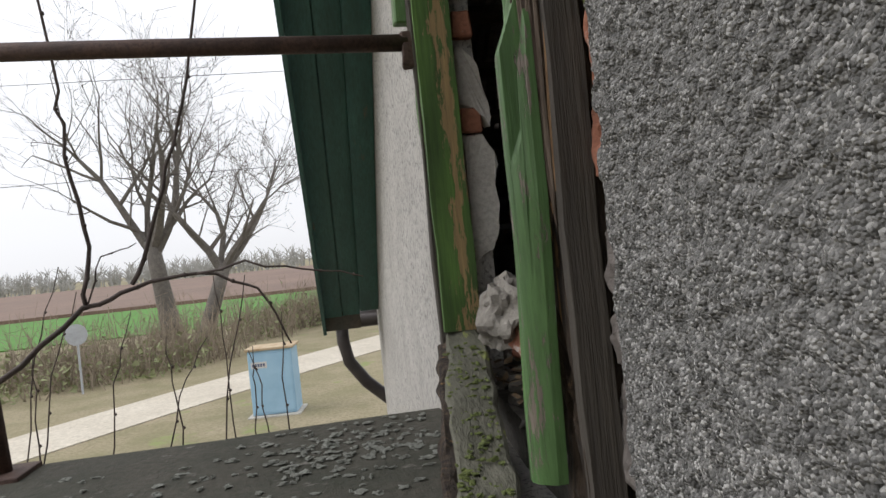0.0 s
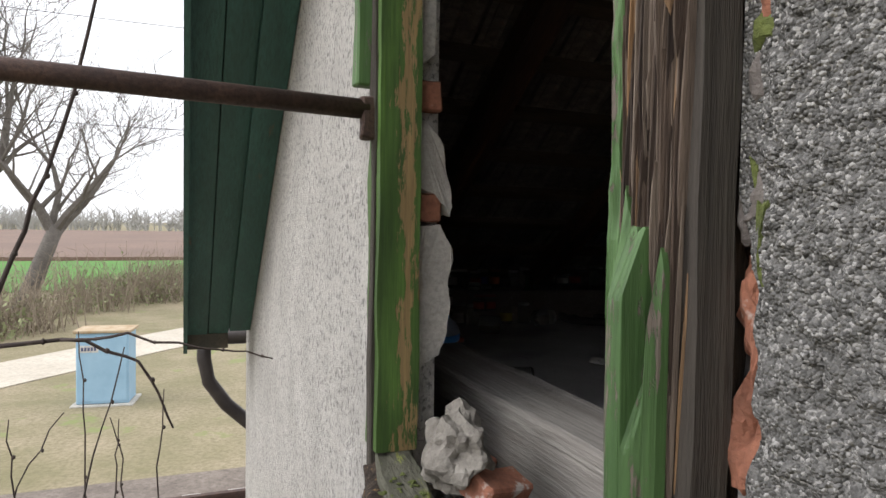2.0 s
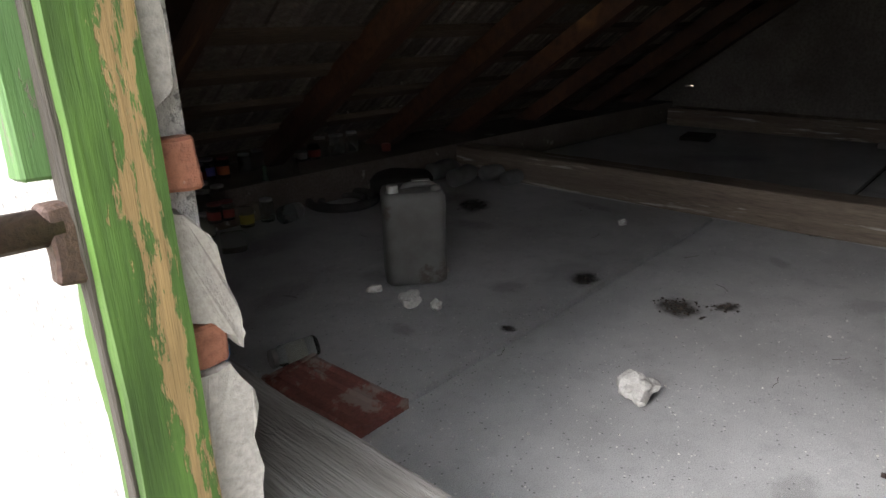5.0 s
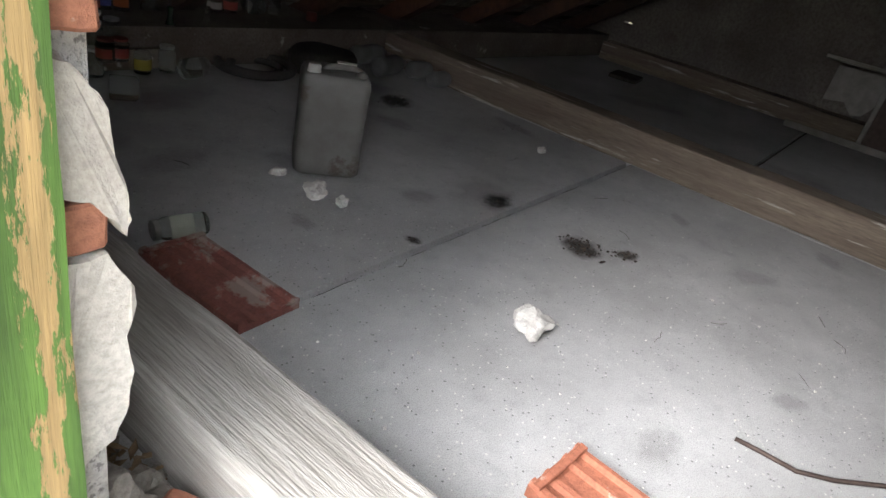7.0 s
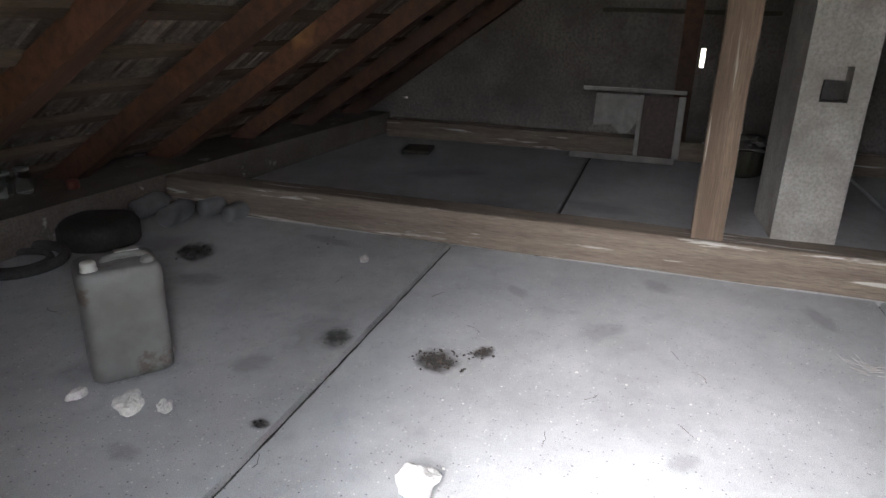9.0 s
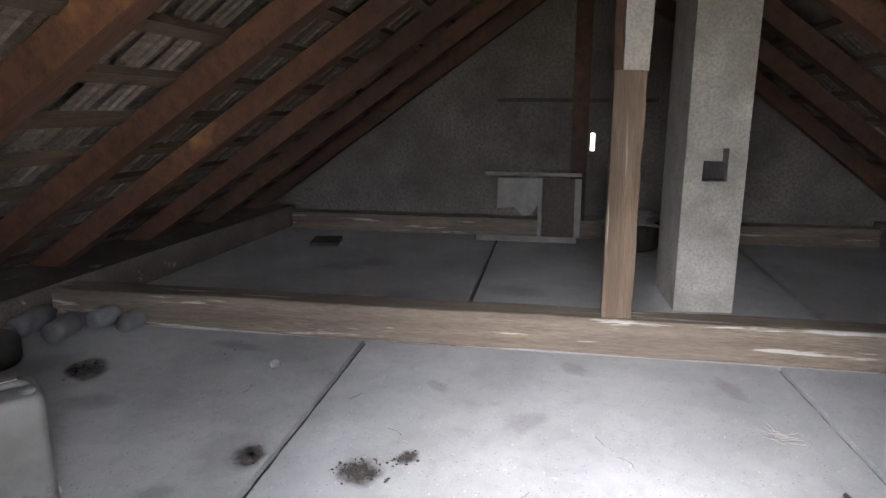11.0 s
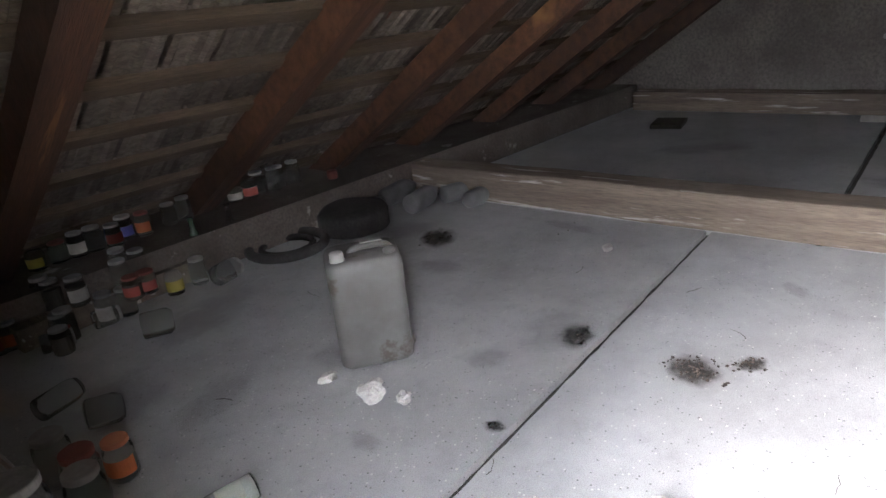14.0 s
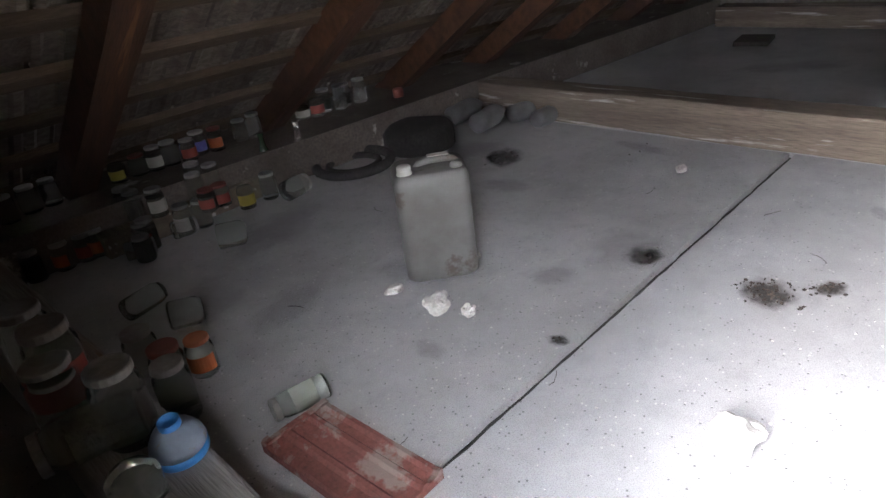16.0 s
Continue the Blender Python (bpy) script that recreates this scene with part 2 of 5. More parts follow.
M["clay"] = material("red clay roof tile", (0.29, 0.1, 0.075), 0.9, (0.17, 0.065, 0.052), 7, 0.6, 0.3, 90, spots=(0.29, 0.22, 0.19), spot_scale=6, spot_cut=0.54)
M["clayorange"] = material("orange clay roof tile", (0.46, 0.16, 0.09), 0.85, (0.28, 0.1, 0.06), 7, 0.6, 0.3, 90, spots=(0.45, 0.36, 0.3), spot_scale=12, spot_cut=0.64)
M["concrete"] = screed("dusty concrete screed", (0.47, 0.465, 0.46), (0.33, 0.325, 0.32))
M["joint"] = material("dirt in the joint", (0.07, 0.064, 0.058), 1.0, (0.035, 0.032, 0.03), 9)
M["landing"] = material("mossy dark landing slab", (0.09, 0.078, 0.062), 0.95, (0.036, 0.038, 0.025), 3.5, 0.7, 0.6, 60, spots=(0.16, 0.15, 0.13), spot_scale=15, spot_cut=0.63)
M["lichen"] = material("grey lichen", (0.29, 0.295, 0.265), 1.0, (0.15, 0.155, 0.13), 40, 0.6, 0.6, 160)
M["moss"] = material("yellow-green moss", (0.17, 0.2, 0.055), 1.0, (0.08, 0.1, 0.03), 25, 0.6, 0.6, 140)
M["sill"] = material("rotten mossy sill", (0.17, 0.16, 0.125), 0.95, (0.08, 0.08, 0.055), 8, 0.6, 0.7, 60, stretch=(2, 0.5, 2), spots=(0.2, 0.22, 0.06), spot_scale=11, spot_cut=0.6)
M["rust"] = material("rusty steel pipe", (0.13, 0.075, 0.055), 0.7, (0.055, 0.035, 0.03), 14, 0.6, 0.35, 120, metal=0.3)
M["darkmetal"] = material("dark downpipe", (0.07, 0.06, 0.058), 0.5, (0.035, 0.03, 0.03), 9, 0.6, 0.15, 60, metal=0.4)
M["rubble"] = material("broken mortar rubble", (0.36, 0.335, 0.295), 0.95, (0.2, 0.18, 0.155), 12, 0.6, 0.7, 70, vary=0.4)
M["white"] = material("white plaster crumb", (0.72, 0.7, 0.66), 0.95, (0.55, 0.52, 0.48), 18, 0.6, 0.5, 90)
M["leaf"] = material("dry brown leaves", (0.3, 0.22, 0.13), 0.9, (0.14, 0.09, 0.05), 30, 0.6, 0.3, 90)
M["can"] = material("grey translucent plastic", (0.16, 0.158, 0.152), 0.55, (0.1, 0.094, 0.084), 5, 0.9, 0.12, 60, spots=(0.085, 0.07, 0.055), spot_scale=6, spot_cut=0.58)
M["whiteplastic"] = material("white plastic", (0.5, 0.49, 0.46), 0.5, (0.3, 0.29, 0.27), 9, 0.6, 0.05, 60)
M["jugblue"] = material("blue plastic", (0.05, 0.25, 0.6), 0.45, (0.035, 0.17, 0.42), 9, 0.6, 0.05, 60)
M["juggrey"] = material("milky blue-grey plastic", (0.24, 0.29, 0.35), 0.5, (0.15, 0.18, 0.22), 9, 0.6, 0.1, 60, spots=(0.2, 0.19, 0.18), spot_scale=14, spot_cut=0.58)
M["rubber"] = material("dusty black rubber", (0.075, 0.068, 0.062), 0.9, (0.035, 0.032, 0.03), 7, 0.6, 0.4, 60)
M["lid"] = material("dull tin lid", (0.42, 0.4, 0.37), 0.55, (0.25, 0.22, 0.2), 18, 0.6, 0.15, 90, metal=0.35, vary=0.3)
M["lidwhite"] = material("pale lid", (0.46, 0.44, 0.41), 0.6, (0.2, 0.185, 0.165), 22, 0.6, 0.15, 90, vary=0.5)
M["lidred"] = material("red lid", (0.25, 0.064, 0.046), 0.6, (0.16, 0.046, 0.034), 18, 0.6, 0.1, 90)
M["lidorange"] = material("orange lid", (0.43, 0.15, 0.066), 0.6, (0.29, 0.101, 0.052), 18, 0.6, 0.1, 90)
M["labelwhite"] = material("paper label", (0.444, 0.416, 0.374), 0.8, (0.304, 0.276, 0.241), 20, 0.6, 0.05, 90)
M["labelred"] = material("red label", (0.31, 0.058, 0.04), 0.7, (0.208, 0.046, 0.034), 20, 0.6, 0.05, 90)
M["labelyellow"] = material("yellow label", (0.37, 0.31, 0.046), 0.7, (0.262, 0.208, 0.04), 20, 0.6, 0.05, 90)
M["labelorange"] = material("orange label", (0.465, 0.127, 0.036), 0.7, (0.335, 0.088, 0.0295), 20, 0.6, 0.05, 90)
M["labelblue"] = material("violet blue label", (0.12, 0.12, 0.4), 0.7, (0.08, 0.08, 0.25), 20, 0.6, 0.05, 90)
M["sack"] = material("grey plastic sack", (0.2, 0.2, 0.2), 0.55, (0.1, 0.096, 0.09), 7, 0.6, 0.15, 40)
M["dung"] = material("dark droppings", (0.11, 0.085, 0.07), 0.95, (0.025, 0.02, 0.016), 25, 0.6, 0.4, 90, spots=(0.3, 0.26, 0.2), spot_scale=40, spot_cut=0.66)
M["stain"] = material("damp dark stain", (0.22, 0.21, 0.2), 0.9, (0.16, 0.15, 0.14), 10, 0.6, 0.2, 60)
M["wire"] = material("rusted wire", (0.09, 0.06, 0.05), 0.7, (0.05, 0.035, 0.03), 30, 0.6, 0.1, 90, metal=0.3)
M["frame"] = material("pale painted window frame", (0.29, 0.275, 0.25), 0.7, (0.16, 0.15, 0.135), 9, 0.6, 0.2, 70)
M["bark"] = material("grey-brown bark", (0.2, 0.18, 0.16), 0.95, (0.11, 0.098, 0.085), 6, 0.6, 0.5, 30)
M["twig"] = material("dark twig bark", (0.085, 0.06, 0.05), 0.8, (0.04, 0.03, 0.027), 20, 0.6, 0.2, 90)
M["brush"] = material("dry brush", (0.34, 0.28, 0.21), 0.95, (0.2, 0.165, 0.12), 2, 0.6, 0.2, 20)
M["fresh"] = material("fresh undergrowth", (0.33, 0.35, 0.19), 0.95, (0.17, 0.19, 0.09), 2, 0.6, 0.2, 20)
# bark colour lightened: the haze of distance is painted in
M["farwood"] = material("distant bare trees paled for haze", (0.42, 0.41, 0.38), 1.0, (0.3, 0.3, 0.28), 0.3, 0.6, 0.0, 20)
M["ground"] = material("dry spring grass", (0.34, 0.28, 0.19), 1.0, (0.2, 0.18, 0.095), 0.9, 0.7, 0.8, 14, spots=(0.2, 0.225, 0.085), spot_scale=0.7, spot_cut=0.6)
M["ballast"] = material("brown track ballast", (0.26, 0.22, 0.185), 1.0, (0.14, 0.115, 0.095), 3, 0.7, 0.9, 17)
M["road"] = material("pale gravel road", (0.6, 0.55, 0.46), 1.0, (0.48, 0.43, 0.35), 0.9, 0.7, 0.4, 12)
M["crop"] = material("young green crop", (0.1, 0.26, 0.04), 1.0, (0.075, 0.19, 0.035), 0.3, 0.6, 0.4, 8)
M["plough"] = material("brown ploughed field", (0.24, 0.165, 0.125), 1.0, (0.17, 0.115, 0.09), 0.08, 0.6, 0.4, 3)
M["boxblue"] = material("pale blue painted steel", (0.34, 0.52, 0.66), 0.55, (0.26, 0.43, 0.57), 3, 0.6, 0.1, 40, spots=(0.32, 0.5, 0.63), spot_scale=6, spot_cut=0.65)
M["boxtop"] = material("rusty pale lid", (0.5, 0.42, 0.3), 0.8, (0.35, 0.24, 0.13), 7, 0.6, 0.2, 40)
M["sleeper"] = material("pale concrete sleeper", (0.55, 0.53, 0.48), 0.95, (0.4, 0.38, 0.34), 5, 0.6, 0.4, 40)
M["sign"] = material("grey back of a sign", (0.42, 0.44, 0.46), 0.6, (0.32, 0.33, 0.35), 9, 0.6, 0.05, 40)
M["letters"] = material("dark lettering", (0.1, 0.12, 0.2), 0.7, (0.07, 0.08, 0.14), 20, 0.5, 0.0)

glass = bpy.data.materials.new("dusty jar glass")
glass.use_nodes = True
gb = glass.node_tree.nodes["Principled BSDF"]
gb.inputs["Base Color"].default_value = (0.8, 0.84, 0.8, 1)
gb.inputs["Roughness"].default_value = 0.1
gb.inputs["Transmission Weight"].default_value = 0.96
gb.inputs["IOR"].default_value = 1.3
M["glass"] = glass


# ---- mesh helpers ----
def mesh_of(name, bm, mat, smooth=False):
    me = bpy.data.meshes.new(name)
    bm.normal_update()
    bm.to_mesh(me)
    bm.free()
    me.materials.append(mat)
    if smooth:
        for f in me.polygons:
            f.use_smooth = True
    return me


def thing(name, label, category, group="", kind="", at=None):
    ob = new(name)
    ob.empty_display_size = 0.1
    if at is not None:
        ob.matrix_world = at
    return tagged(ob, label, category, group, kind)


def part(name, bm, mat, parent=None, label="", smooth=False):
    ob = new(name, mesh_of(name, bm, mat, smooth))
    ob.parent = parent
    return tagged(ob, label)


def solo(name, bm, mat, label, category, group="", kind="", smooth=False, at=None):
    ob = new(name, mesh_of(name, bm, mat, smooth))
    if at is not None:
        ob.matrix_world = at
    return tagged(ob, label, category, group, kind)


def block(bm, x0, x1, y0, y1, z0, z1, bevel=0.0, m=None):
    r = bmesh.ops.create_cube(bm, size=1.0)
    vs = r["verts"]
    for v in vs:
        v.co = Vector((x0 + (v.co.x + 0.5) * (x1 - x0), y0 + (v.co.y + 0.5) * (y1 - y0), z0 + (v.co.z + 0.5) * (z1 - z0)))
    if bevel:
        es = list({e for v in vs for e in v.link_edges})
        r = bmesh.ops.bevel(bm, geom=es, offset=bevel, segments=1, affect="EDGES")
        vs = list({v for f in r["faces"] for v in f.verts} | {v for v in vs if v.is_valid})
    if m is not None:
        bmesh.ops.transform(bm, matrix=m, verts=vs)
    return bm


def box(x0, x1, y0, y1, z0, z1, bevel=0.0, m=None):
    return block(bmesh.new(), x0, x1, y0, y1, z0, z1, bevel, m)


def prism(points, lo, hi, axis):
    """Extrude an outline along x, y or z."""
    bm = bmesh.new()
    def at(p, d):
        return {"x": (d, p[0], p[1]), "y": (p[0], d, p[1]), "z": (p[0], p[1], d)}[axis]
    a = [bm.verts.new(at(p, lo)) for p in points]
    b = [bm.verts.new(at(p, hi)) for p in points]
    bm.faces.new(a)
    bm.faces.new(b[::-1])
    for i in range(len(points)):
        j = (i + 1) % len(points)
        bm.faces.new((a[j], a[i], b[i], b[j]))
    bmesh.ops.recalc_face_normals(bm, faces=bm.faces)
    return bm


def lathe(profile, seg=20):
    """Turn (radius, height) pairs round z."""
    bm = bmesh.new()
    rings = []
    for r, z in profile:
        rings.append([bm.verts.new((r * math.cos(2 * math.pi * i / seg), r * math.sin(2 * math.pi * i / seg), z)) for i in range(seg)])
    for a, b in zip(rings, rings[1:]):
        for i in range(seg):
            j = (i + 1) % seg
            bm.faces.new((a[i], a[j], b[j], b[i]))
    if profile[0][0] > 1e-4:
        bm.faces.new(rings[0][::-1])
    if profile[-1][0] > 1e-4:
        bm.faces.new(rings[-1])
    bmesh.ops.recalc_face_normals(bm, faces=bm.faces)
    return bm


def tube(bm, pts, radii, seg=6):
    """A tapered tube through points."""
    pts = [Vector(p) for p in pts]
    rings = []
    for i, p in enumerate(pts):
        d = (pts[min(i + 1, len(pts) - 1)] - pts[max(i - 1, 0)]).normalized()
        u = d.cross(Vector((0.13, 0.31, 0.94)))
        u = (u if u.length > 1e-3 else d.cross(Vector((1, 0, 0)))).normalized()
        w = d.cross(u)
        r = radii[i] if isinstance(radii, (list, tuple)) else radii
        rings.append([bm.verts.new(p + r * (math.cos(2 * math.pi * k / seg) * u + math.sin(2 * math.pi * k / seg) * w)) for k in range(seg)])
    for a, b in zip(rings, rings[1:]):
        for k in range(seg):
            j = (k + 1) % seg
            bm.faces.new((a[k], a[j], b[j], b[k]))
    bm.faces.new(rings[0][::-1])
    bm.faces.new(rings[-1])
    return bm


def lump(bm, at, size, seed=0, sub=2, rough=0.35):
    """A broken angular stone."""
    r = bmesh.ops.create_icosphere(bm, subdivisions=sub, radius=1.0)
    off = Vector((seed * 3.7, seed * 1.3, seed * 2.1))
    for v in r["verts"]:
        n = v.co.normalized()
        k = 1 + rough * noise.noise(n * 1.3 + off) * 1.6 + rough * 0.5 * noise.noise(n * 4 + off)
        v.co = Vector((n.x * k * size[0], n.y * k * size[1], n.z * k * size[2])) + Vector(at)
    return bm


def roughen(bm, amount, scale, seed=0.0, cuts=0):
    if cuts:
        bmesh.ops.subdivide_edges(bm, edges=bm.edges, cuts=cuts, use_grid_fill=True)
    for v in bm.verts:
        p = v.co * scale + Vector((seed, seed, seed))
        v.co += amount * Vector((noise.noise(p), noise.noise(p + Vector((9, 0, 0))), noise.noise(p + Vector((0, 9, 0)))))
    return bm


def bar(x0, x1, y0, y1, z0, z1, axis, n=14, amount=0.006, scale=6.0, seed=0.0):
    """A beam cut across n times along its length, with slightly uneven edges."""
    bm = box(x0, x1, y0, y1, z0, z1)
    k = "xyz".index(axis)
    es = [e for e in bm.edges if abs((e.verts[0].co - e.verts[1].co).normalized()[k]) > 0.9]
    bmesh.ops.subdivide_edges(bm, edges=es, cuts=n)
    return roughen(bm, amount, scale, seed)


# ---- the building ----
GROUND = -2.58
WALL, WALL_R, WALL_IN = 1.295, 1.33, 1.435
FAR = 7.45


def foot(x):
    """Where the rafters' undersides come down to the ledge on the open side."""
    return 4.98 - 0.13 * max(0.0, x - 3.6)


def ridge(x):
    return 2.58 - 0.045 * (x - 1.3)


def foot_r(x):
    return -1.75 + 0.12 * (x - 2.5)


RIDGE_Y, FOOT_Z = 1.48, 0.2

# near gable, pierced by the hatch
def gable_piece(points, name, mat, lo=WALL, hi=WALL_IN):
    return part(name, prism(points, lo, hi, "x"), mat, gable)


gable = thing("wall_gable", "rendered gable wall, rough pebble cast outside", "wall", kind="structure")
HATCH0, HATCH1, HATCH_TOP = 1.16, 2.225, 1.85
EAVE_L, EAVE_R = 5.25, -2.2
def roof_under(y):
    return -0.22 + 0.8 * (EAVE_L - y) if y > RIDGE_Y else -0.22 + 0.8 * (EAVE_L - RIDGE_Y) - 0.8 * (RIDGE_Y - y)
def skin(y):
    """Height of the tile skin over the gable wall."""
    f = foot(1.35) if y > RIDGE_Y else foot_r(1.35)
    return FOOT_Z + (ridge(1.35) - FOOT_Z) / (RIDGE_Y - f) * (y - f) + 0.245
gable_piece([(EAVE_R, GROUND), (HATCH0, GROUND), (HATCH0, skin(HATCH0)), (EAVE_R, skin(EAVE_R))], "right_wall", M["roughcast"], WALL_R, WALL_IN + 0.02)
gable_piece([(HATCH0, 0.4), (HATCH0 + 0.09, 0.65), (HATCH0 + 0.092, skin(HATCH0 + 0.092)), (HATCH0, skin(HATCH0))], "wall_edge", M["roughcast"], WALL_R, WALL_IN)
gable_piece([(HATCH1, GROUND), (EAVE_L, GROUND), (EAVE_L, skin(EAVE_L)), (HATCH1, skin(HATCH1))], "left_wall", M["stucco"], WALL, 1.445)
gable_piece([(HATCH0, HATCH_TOP), (HATCH1, HATCH_TOP), (HATCH1, skin(HATCH1)), (RIDGE_Y, skin(RIDGE_Y)), (HATCH0, skin(HATCH0))], "wall_over_hatch", M["stucco"])
gable_piece([(HATCH0, GROUND), (HATCH1, GROUND), (HATCH1, -0.12), (HATCH0, -0.12)], "wall_under_hatch", M["stucco"])

# relief of the roughcast where the camera passes close
rs = np.random.RandomState(7)
NY, NZ, STEP = 300, 614, 0.0028
field = np.zeros((NY, NZ))
yy, zz_ = np.meshgrid(np.arange(-4, 5), np.arange(-4, 5), indexing="ij")
for i in range(17000):
    a, b = rs.randint(4, NY - 5), rs.randint(4, NZ - 5)
    w = rs.uniform(0.9, 2.6)
    lean = rs.uniform(-0.35, 0.35, 2)
    stamp = rs.uniform(0.003, 0.01) * np.clip(1.25 - np.maximum(abs(yy + lean[0] * zz_) * rs.uniform(0.7, 1.3), abs(zz_ + lean[1] * yy)) / (1.5 * w), 0, 1) ** 0.7
    cut = field[a - 4:a + 5, b - 4:b + 5]
    np.maximum(cut, stamp, out=cut)
field += 0.0012 * rs.rand(NY, NZ)
edge = np.minimum(np.arange(NY)[:, None], 17) / 17.0 * np.ones((1, NZ))
cast = bmesh.new()
grid = [[cast.verts.new((WALL_R - 0.002 - field[a, b] * edge[a, b], 0.345 + STEP * a + (0.045 + 0.016 * noise.noise(Vector((0, 3, b * 0.06)))) * a / NY, -0.4 + STEP * b)) for b in range(NZ)] for a in range(NY)]
for a in range(NY - 1):
    for b in range(NZ - 1):
        cast.faces.new((grid[a][b], grid[a][b + 1], grid[a + 1][b + 1], grid[a + 1][b]))
ob = part("pebble_cast", cast, M["roughcast"], gable)
tagged(ob, kind="stuff")

floor = thing("floor", "dusty grey concrete screed floor with wide open joints", "floor", kind="structure")
part("floor_bed", box(WALL_IN, FAR + 0.2, -2.1, 5.2, -0.3, -0.03), M["joint"], floor)
def panel(x0, x1, y00, y01, y10, y11, k):
    """A cast floor panel between two joints."""
    n = 70
    rim = []
    for a, b, ya, yb, tag in ((x0, x1, y00, y01, 0.0), (x1, x0, y11, y10, 5.0)):
        for i in range(n + 1):
            x = a + (b - a) * i / n
            w = 0.005 * noise.noise(Vector((x * 9, k * 3 + tag, 0))) + 0.004 * noise.noise(Vector((x * 37, k * 3 + tag, 4)))
            rim.append((x, ya + (yb - ya) * i / n + w))
    bm = prism(rim, -0.028, 0.0, "z")
    return part("floor_panel", bm, M["concrete"], floor)
G = 0.015
J1, J2 = 2.66, 0.62
panel(WALL_IN, 4.5, J1 + G, J1 + G + 0.02, 5.1, 5.1, 0)
panel(WALL_IN, 4.5, J2 - 0.16 + G, J2 + 0.04 + G, J1 - G, J1 + 0.02 - G, 1)
panel(WALL_IN, 4.5, -2.1, -2.1, J2 - 0.16 - G, J2 + 0.04 - G, 2)
panel(4.52, FAR, 2.225 + G, 2.255 + G, 5.1, 5.1, 3)
panel(4.52, FAR, 0.2 + G, 0.24 + G, 2.225 - G, 2.255 - G, 4)
panel(4.52, FAR, -2.1, -2.1, 0.2 - G, 0.24 - G, 5)

# far gable
far = thing("wall_far", "dirty limewashed far gable wall, darkened for the dim end, with a bricked-up doorway", "wall", kind="structure")
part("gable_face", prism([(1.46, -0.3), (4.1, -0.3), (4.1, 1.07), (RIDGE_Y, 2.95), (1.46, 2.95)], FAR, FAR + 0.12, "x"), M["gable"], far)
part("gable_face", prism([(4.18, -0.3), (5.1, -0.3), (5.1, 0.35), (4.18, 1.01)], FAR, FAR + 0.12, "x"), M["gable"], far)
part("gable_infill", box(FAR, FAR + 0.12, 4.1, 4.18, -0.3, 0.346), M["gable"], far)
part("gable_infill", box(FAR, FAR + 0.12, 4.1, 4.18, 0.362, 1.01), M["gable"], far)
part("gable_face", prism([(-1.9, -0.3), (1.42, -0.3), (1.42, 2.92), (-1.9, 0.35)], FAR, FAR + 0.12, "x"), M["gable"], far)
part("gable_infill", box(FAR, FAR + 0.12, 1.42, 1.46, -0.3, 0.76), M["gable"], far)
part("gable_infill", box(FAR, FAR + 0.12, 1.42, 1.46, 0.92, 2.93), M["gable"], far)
part("bricked_doorway", bar(FAR - 0.012, FAR + 0.05, 1.48, 2.28, 0.18, 1.19, "z", 10, 0.004), M["gable"], far)
part("lintel_line", bar(FAR - 0.03, FAR + 0.02, 0.9, 2.3, 1.19, 1.225, "y", 10, 0.006), M["greywood"], far)

ledge = thing("wall_ledge", "low rendered eaves wall with a flat dusty top", "wall", kind="structure")
def ledge_line(off):
    return [(x, foot(x) - 0.19 + off) for x in (WALL_IN, FAR)]
a, b = ledge_line(0)
part("ledge_front", roughen(prism([a, b, (FAR, 5.6), (WALL_IN, 5.6)], -0.03, 0.2, "z"), 0.004, 3, 1, 5), M["ledge"], ledge)
part("eaves_wall", box(WALL_IN, FAR + 0.3, 4.95, 5.25, GROUND, -0.05), M["stucco"], ledge)
ledge2 = thing("wall_ledge_2", "low rendered eaves wall on the shaded side", "wall", kind="structure")
part("ledge_front", roughen(prism([(WALL_IN, foot_r(WALL_IN) + 0.22), (FAR, foot_r(FAR) + 0.22), (FAR, -2.4), (WALL_IN, -2.4)], -0.03, 0.2, "z"), 0.004, 3, 2, 5), M["ledge"], ledge2)
part("eaves_wall", box(WALL_IN, FAR + 0.3, -2.2, -1.95, GROUND, -0.05), M["stucco"], ledge2)


# ---- roof ----
def slope_points(x, side, lift):
    """Foot and ridge of a rafter line at x, lifted straight up."""
    y = foot(x) if side > 0 else foot_r(x)
    k = (ridge(x) - FOOT_Z) / (RIDGE_Y - y)
    ye = y + 0.55 * side
    return Vector((x, ye, FOOT_Z + k * (ye - y) + lift)), Vector((x, RIDGE_Y, ridge(x) + lift))


def sloped_bar(x, side, w, lo, hi, n=8, seed=0.0):
    bm = bmesh.new()
    p, q = slope_points(x, side, 0)
    rows = []
    for i in range(n + 1):
        c = p.lerp(q, i / n)
        wob = 0.012 * noise.noise(Vector((seed, i * 0.7, 0)))
        rows.append([bm.verts.new(c + Vector((dx + wob, 0, dz + wob * 0.5))) for dx, dz in ((-w / 2, lo), (w / 2, lo), (w / 2, hi), (-w / 2, hi))])
    for a, b in zip(rows, rows[1:]):
        for k in range(4):
            j = (k + 1) % 4
            bm.faces.new((a[k], a[j], b[j], b[k]))
    bm.faces.new(rows[0][::-1])
    bm.faces.new(rows[-1])
    bmesh.ops.recalc_face_normals(bm, faces=bm.faces)
    return bm


roof = thing("roof", "clay tiled gable roof on red-brown rafters and dusty laths", "roof", kind="structure")
RAFTERS = [1.6, 2.26, 3.3, 4.22, 4.95, 5.75, 6.5, 7.25]
for i, x in enumerate(RAFTERS):
    for side in (1, -1):
        part("rafter", sloped_bar(x, side, 0.13, 0.0, 0.15, 10, i + 10 * side), M["rafter"], roof)


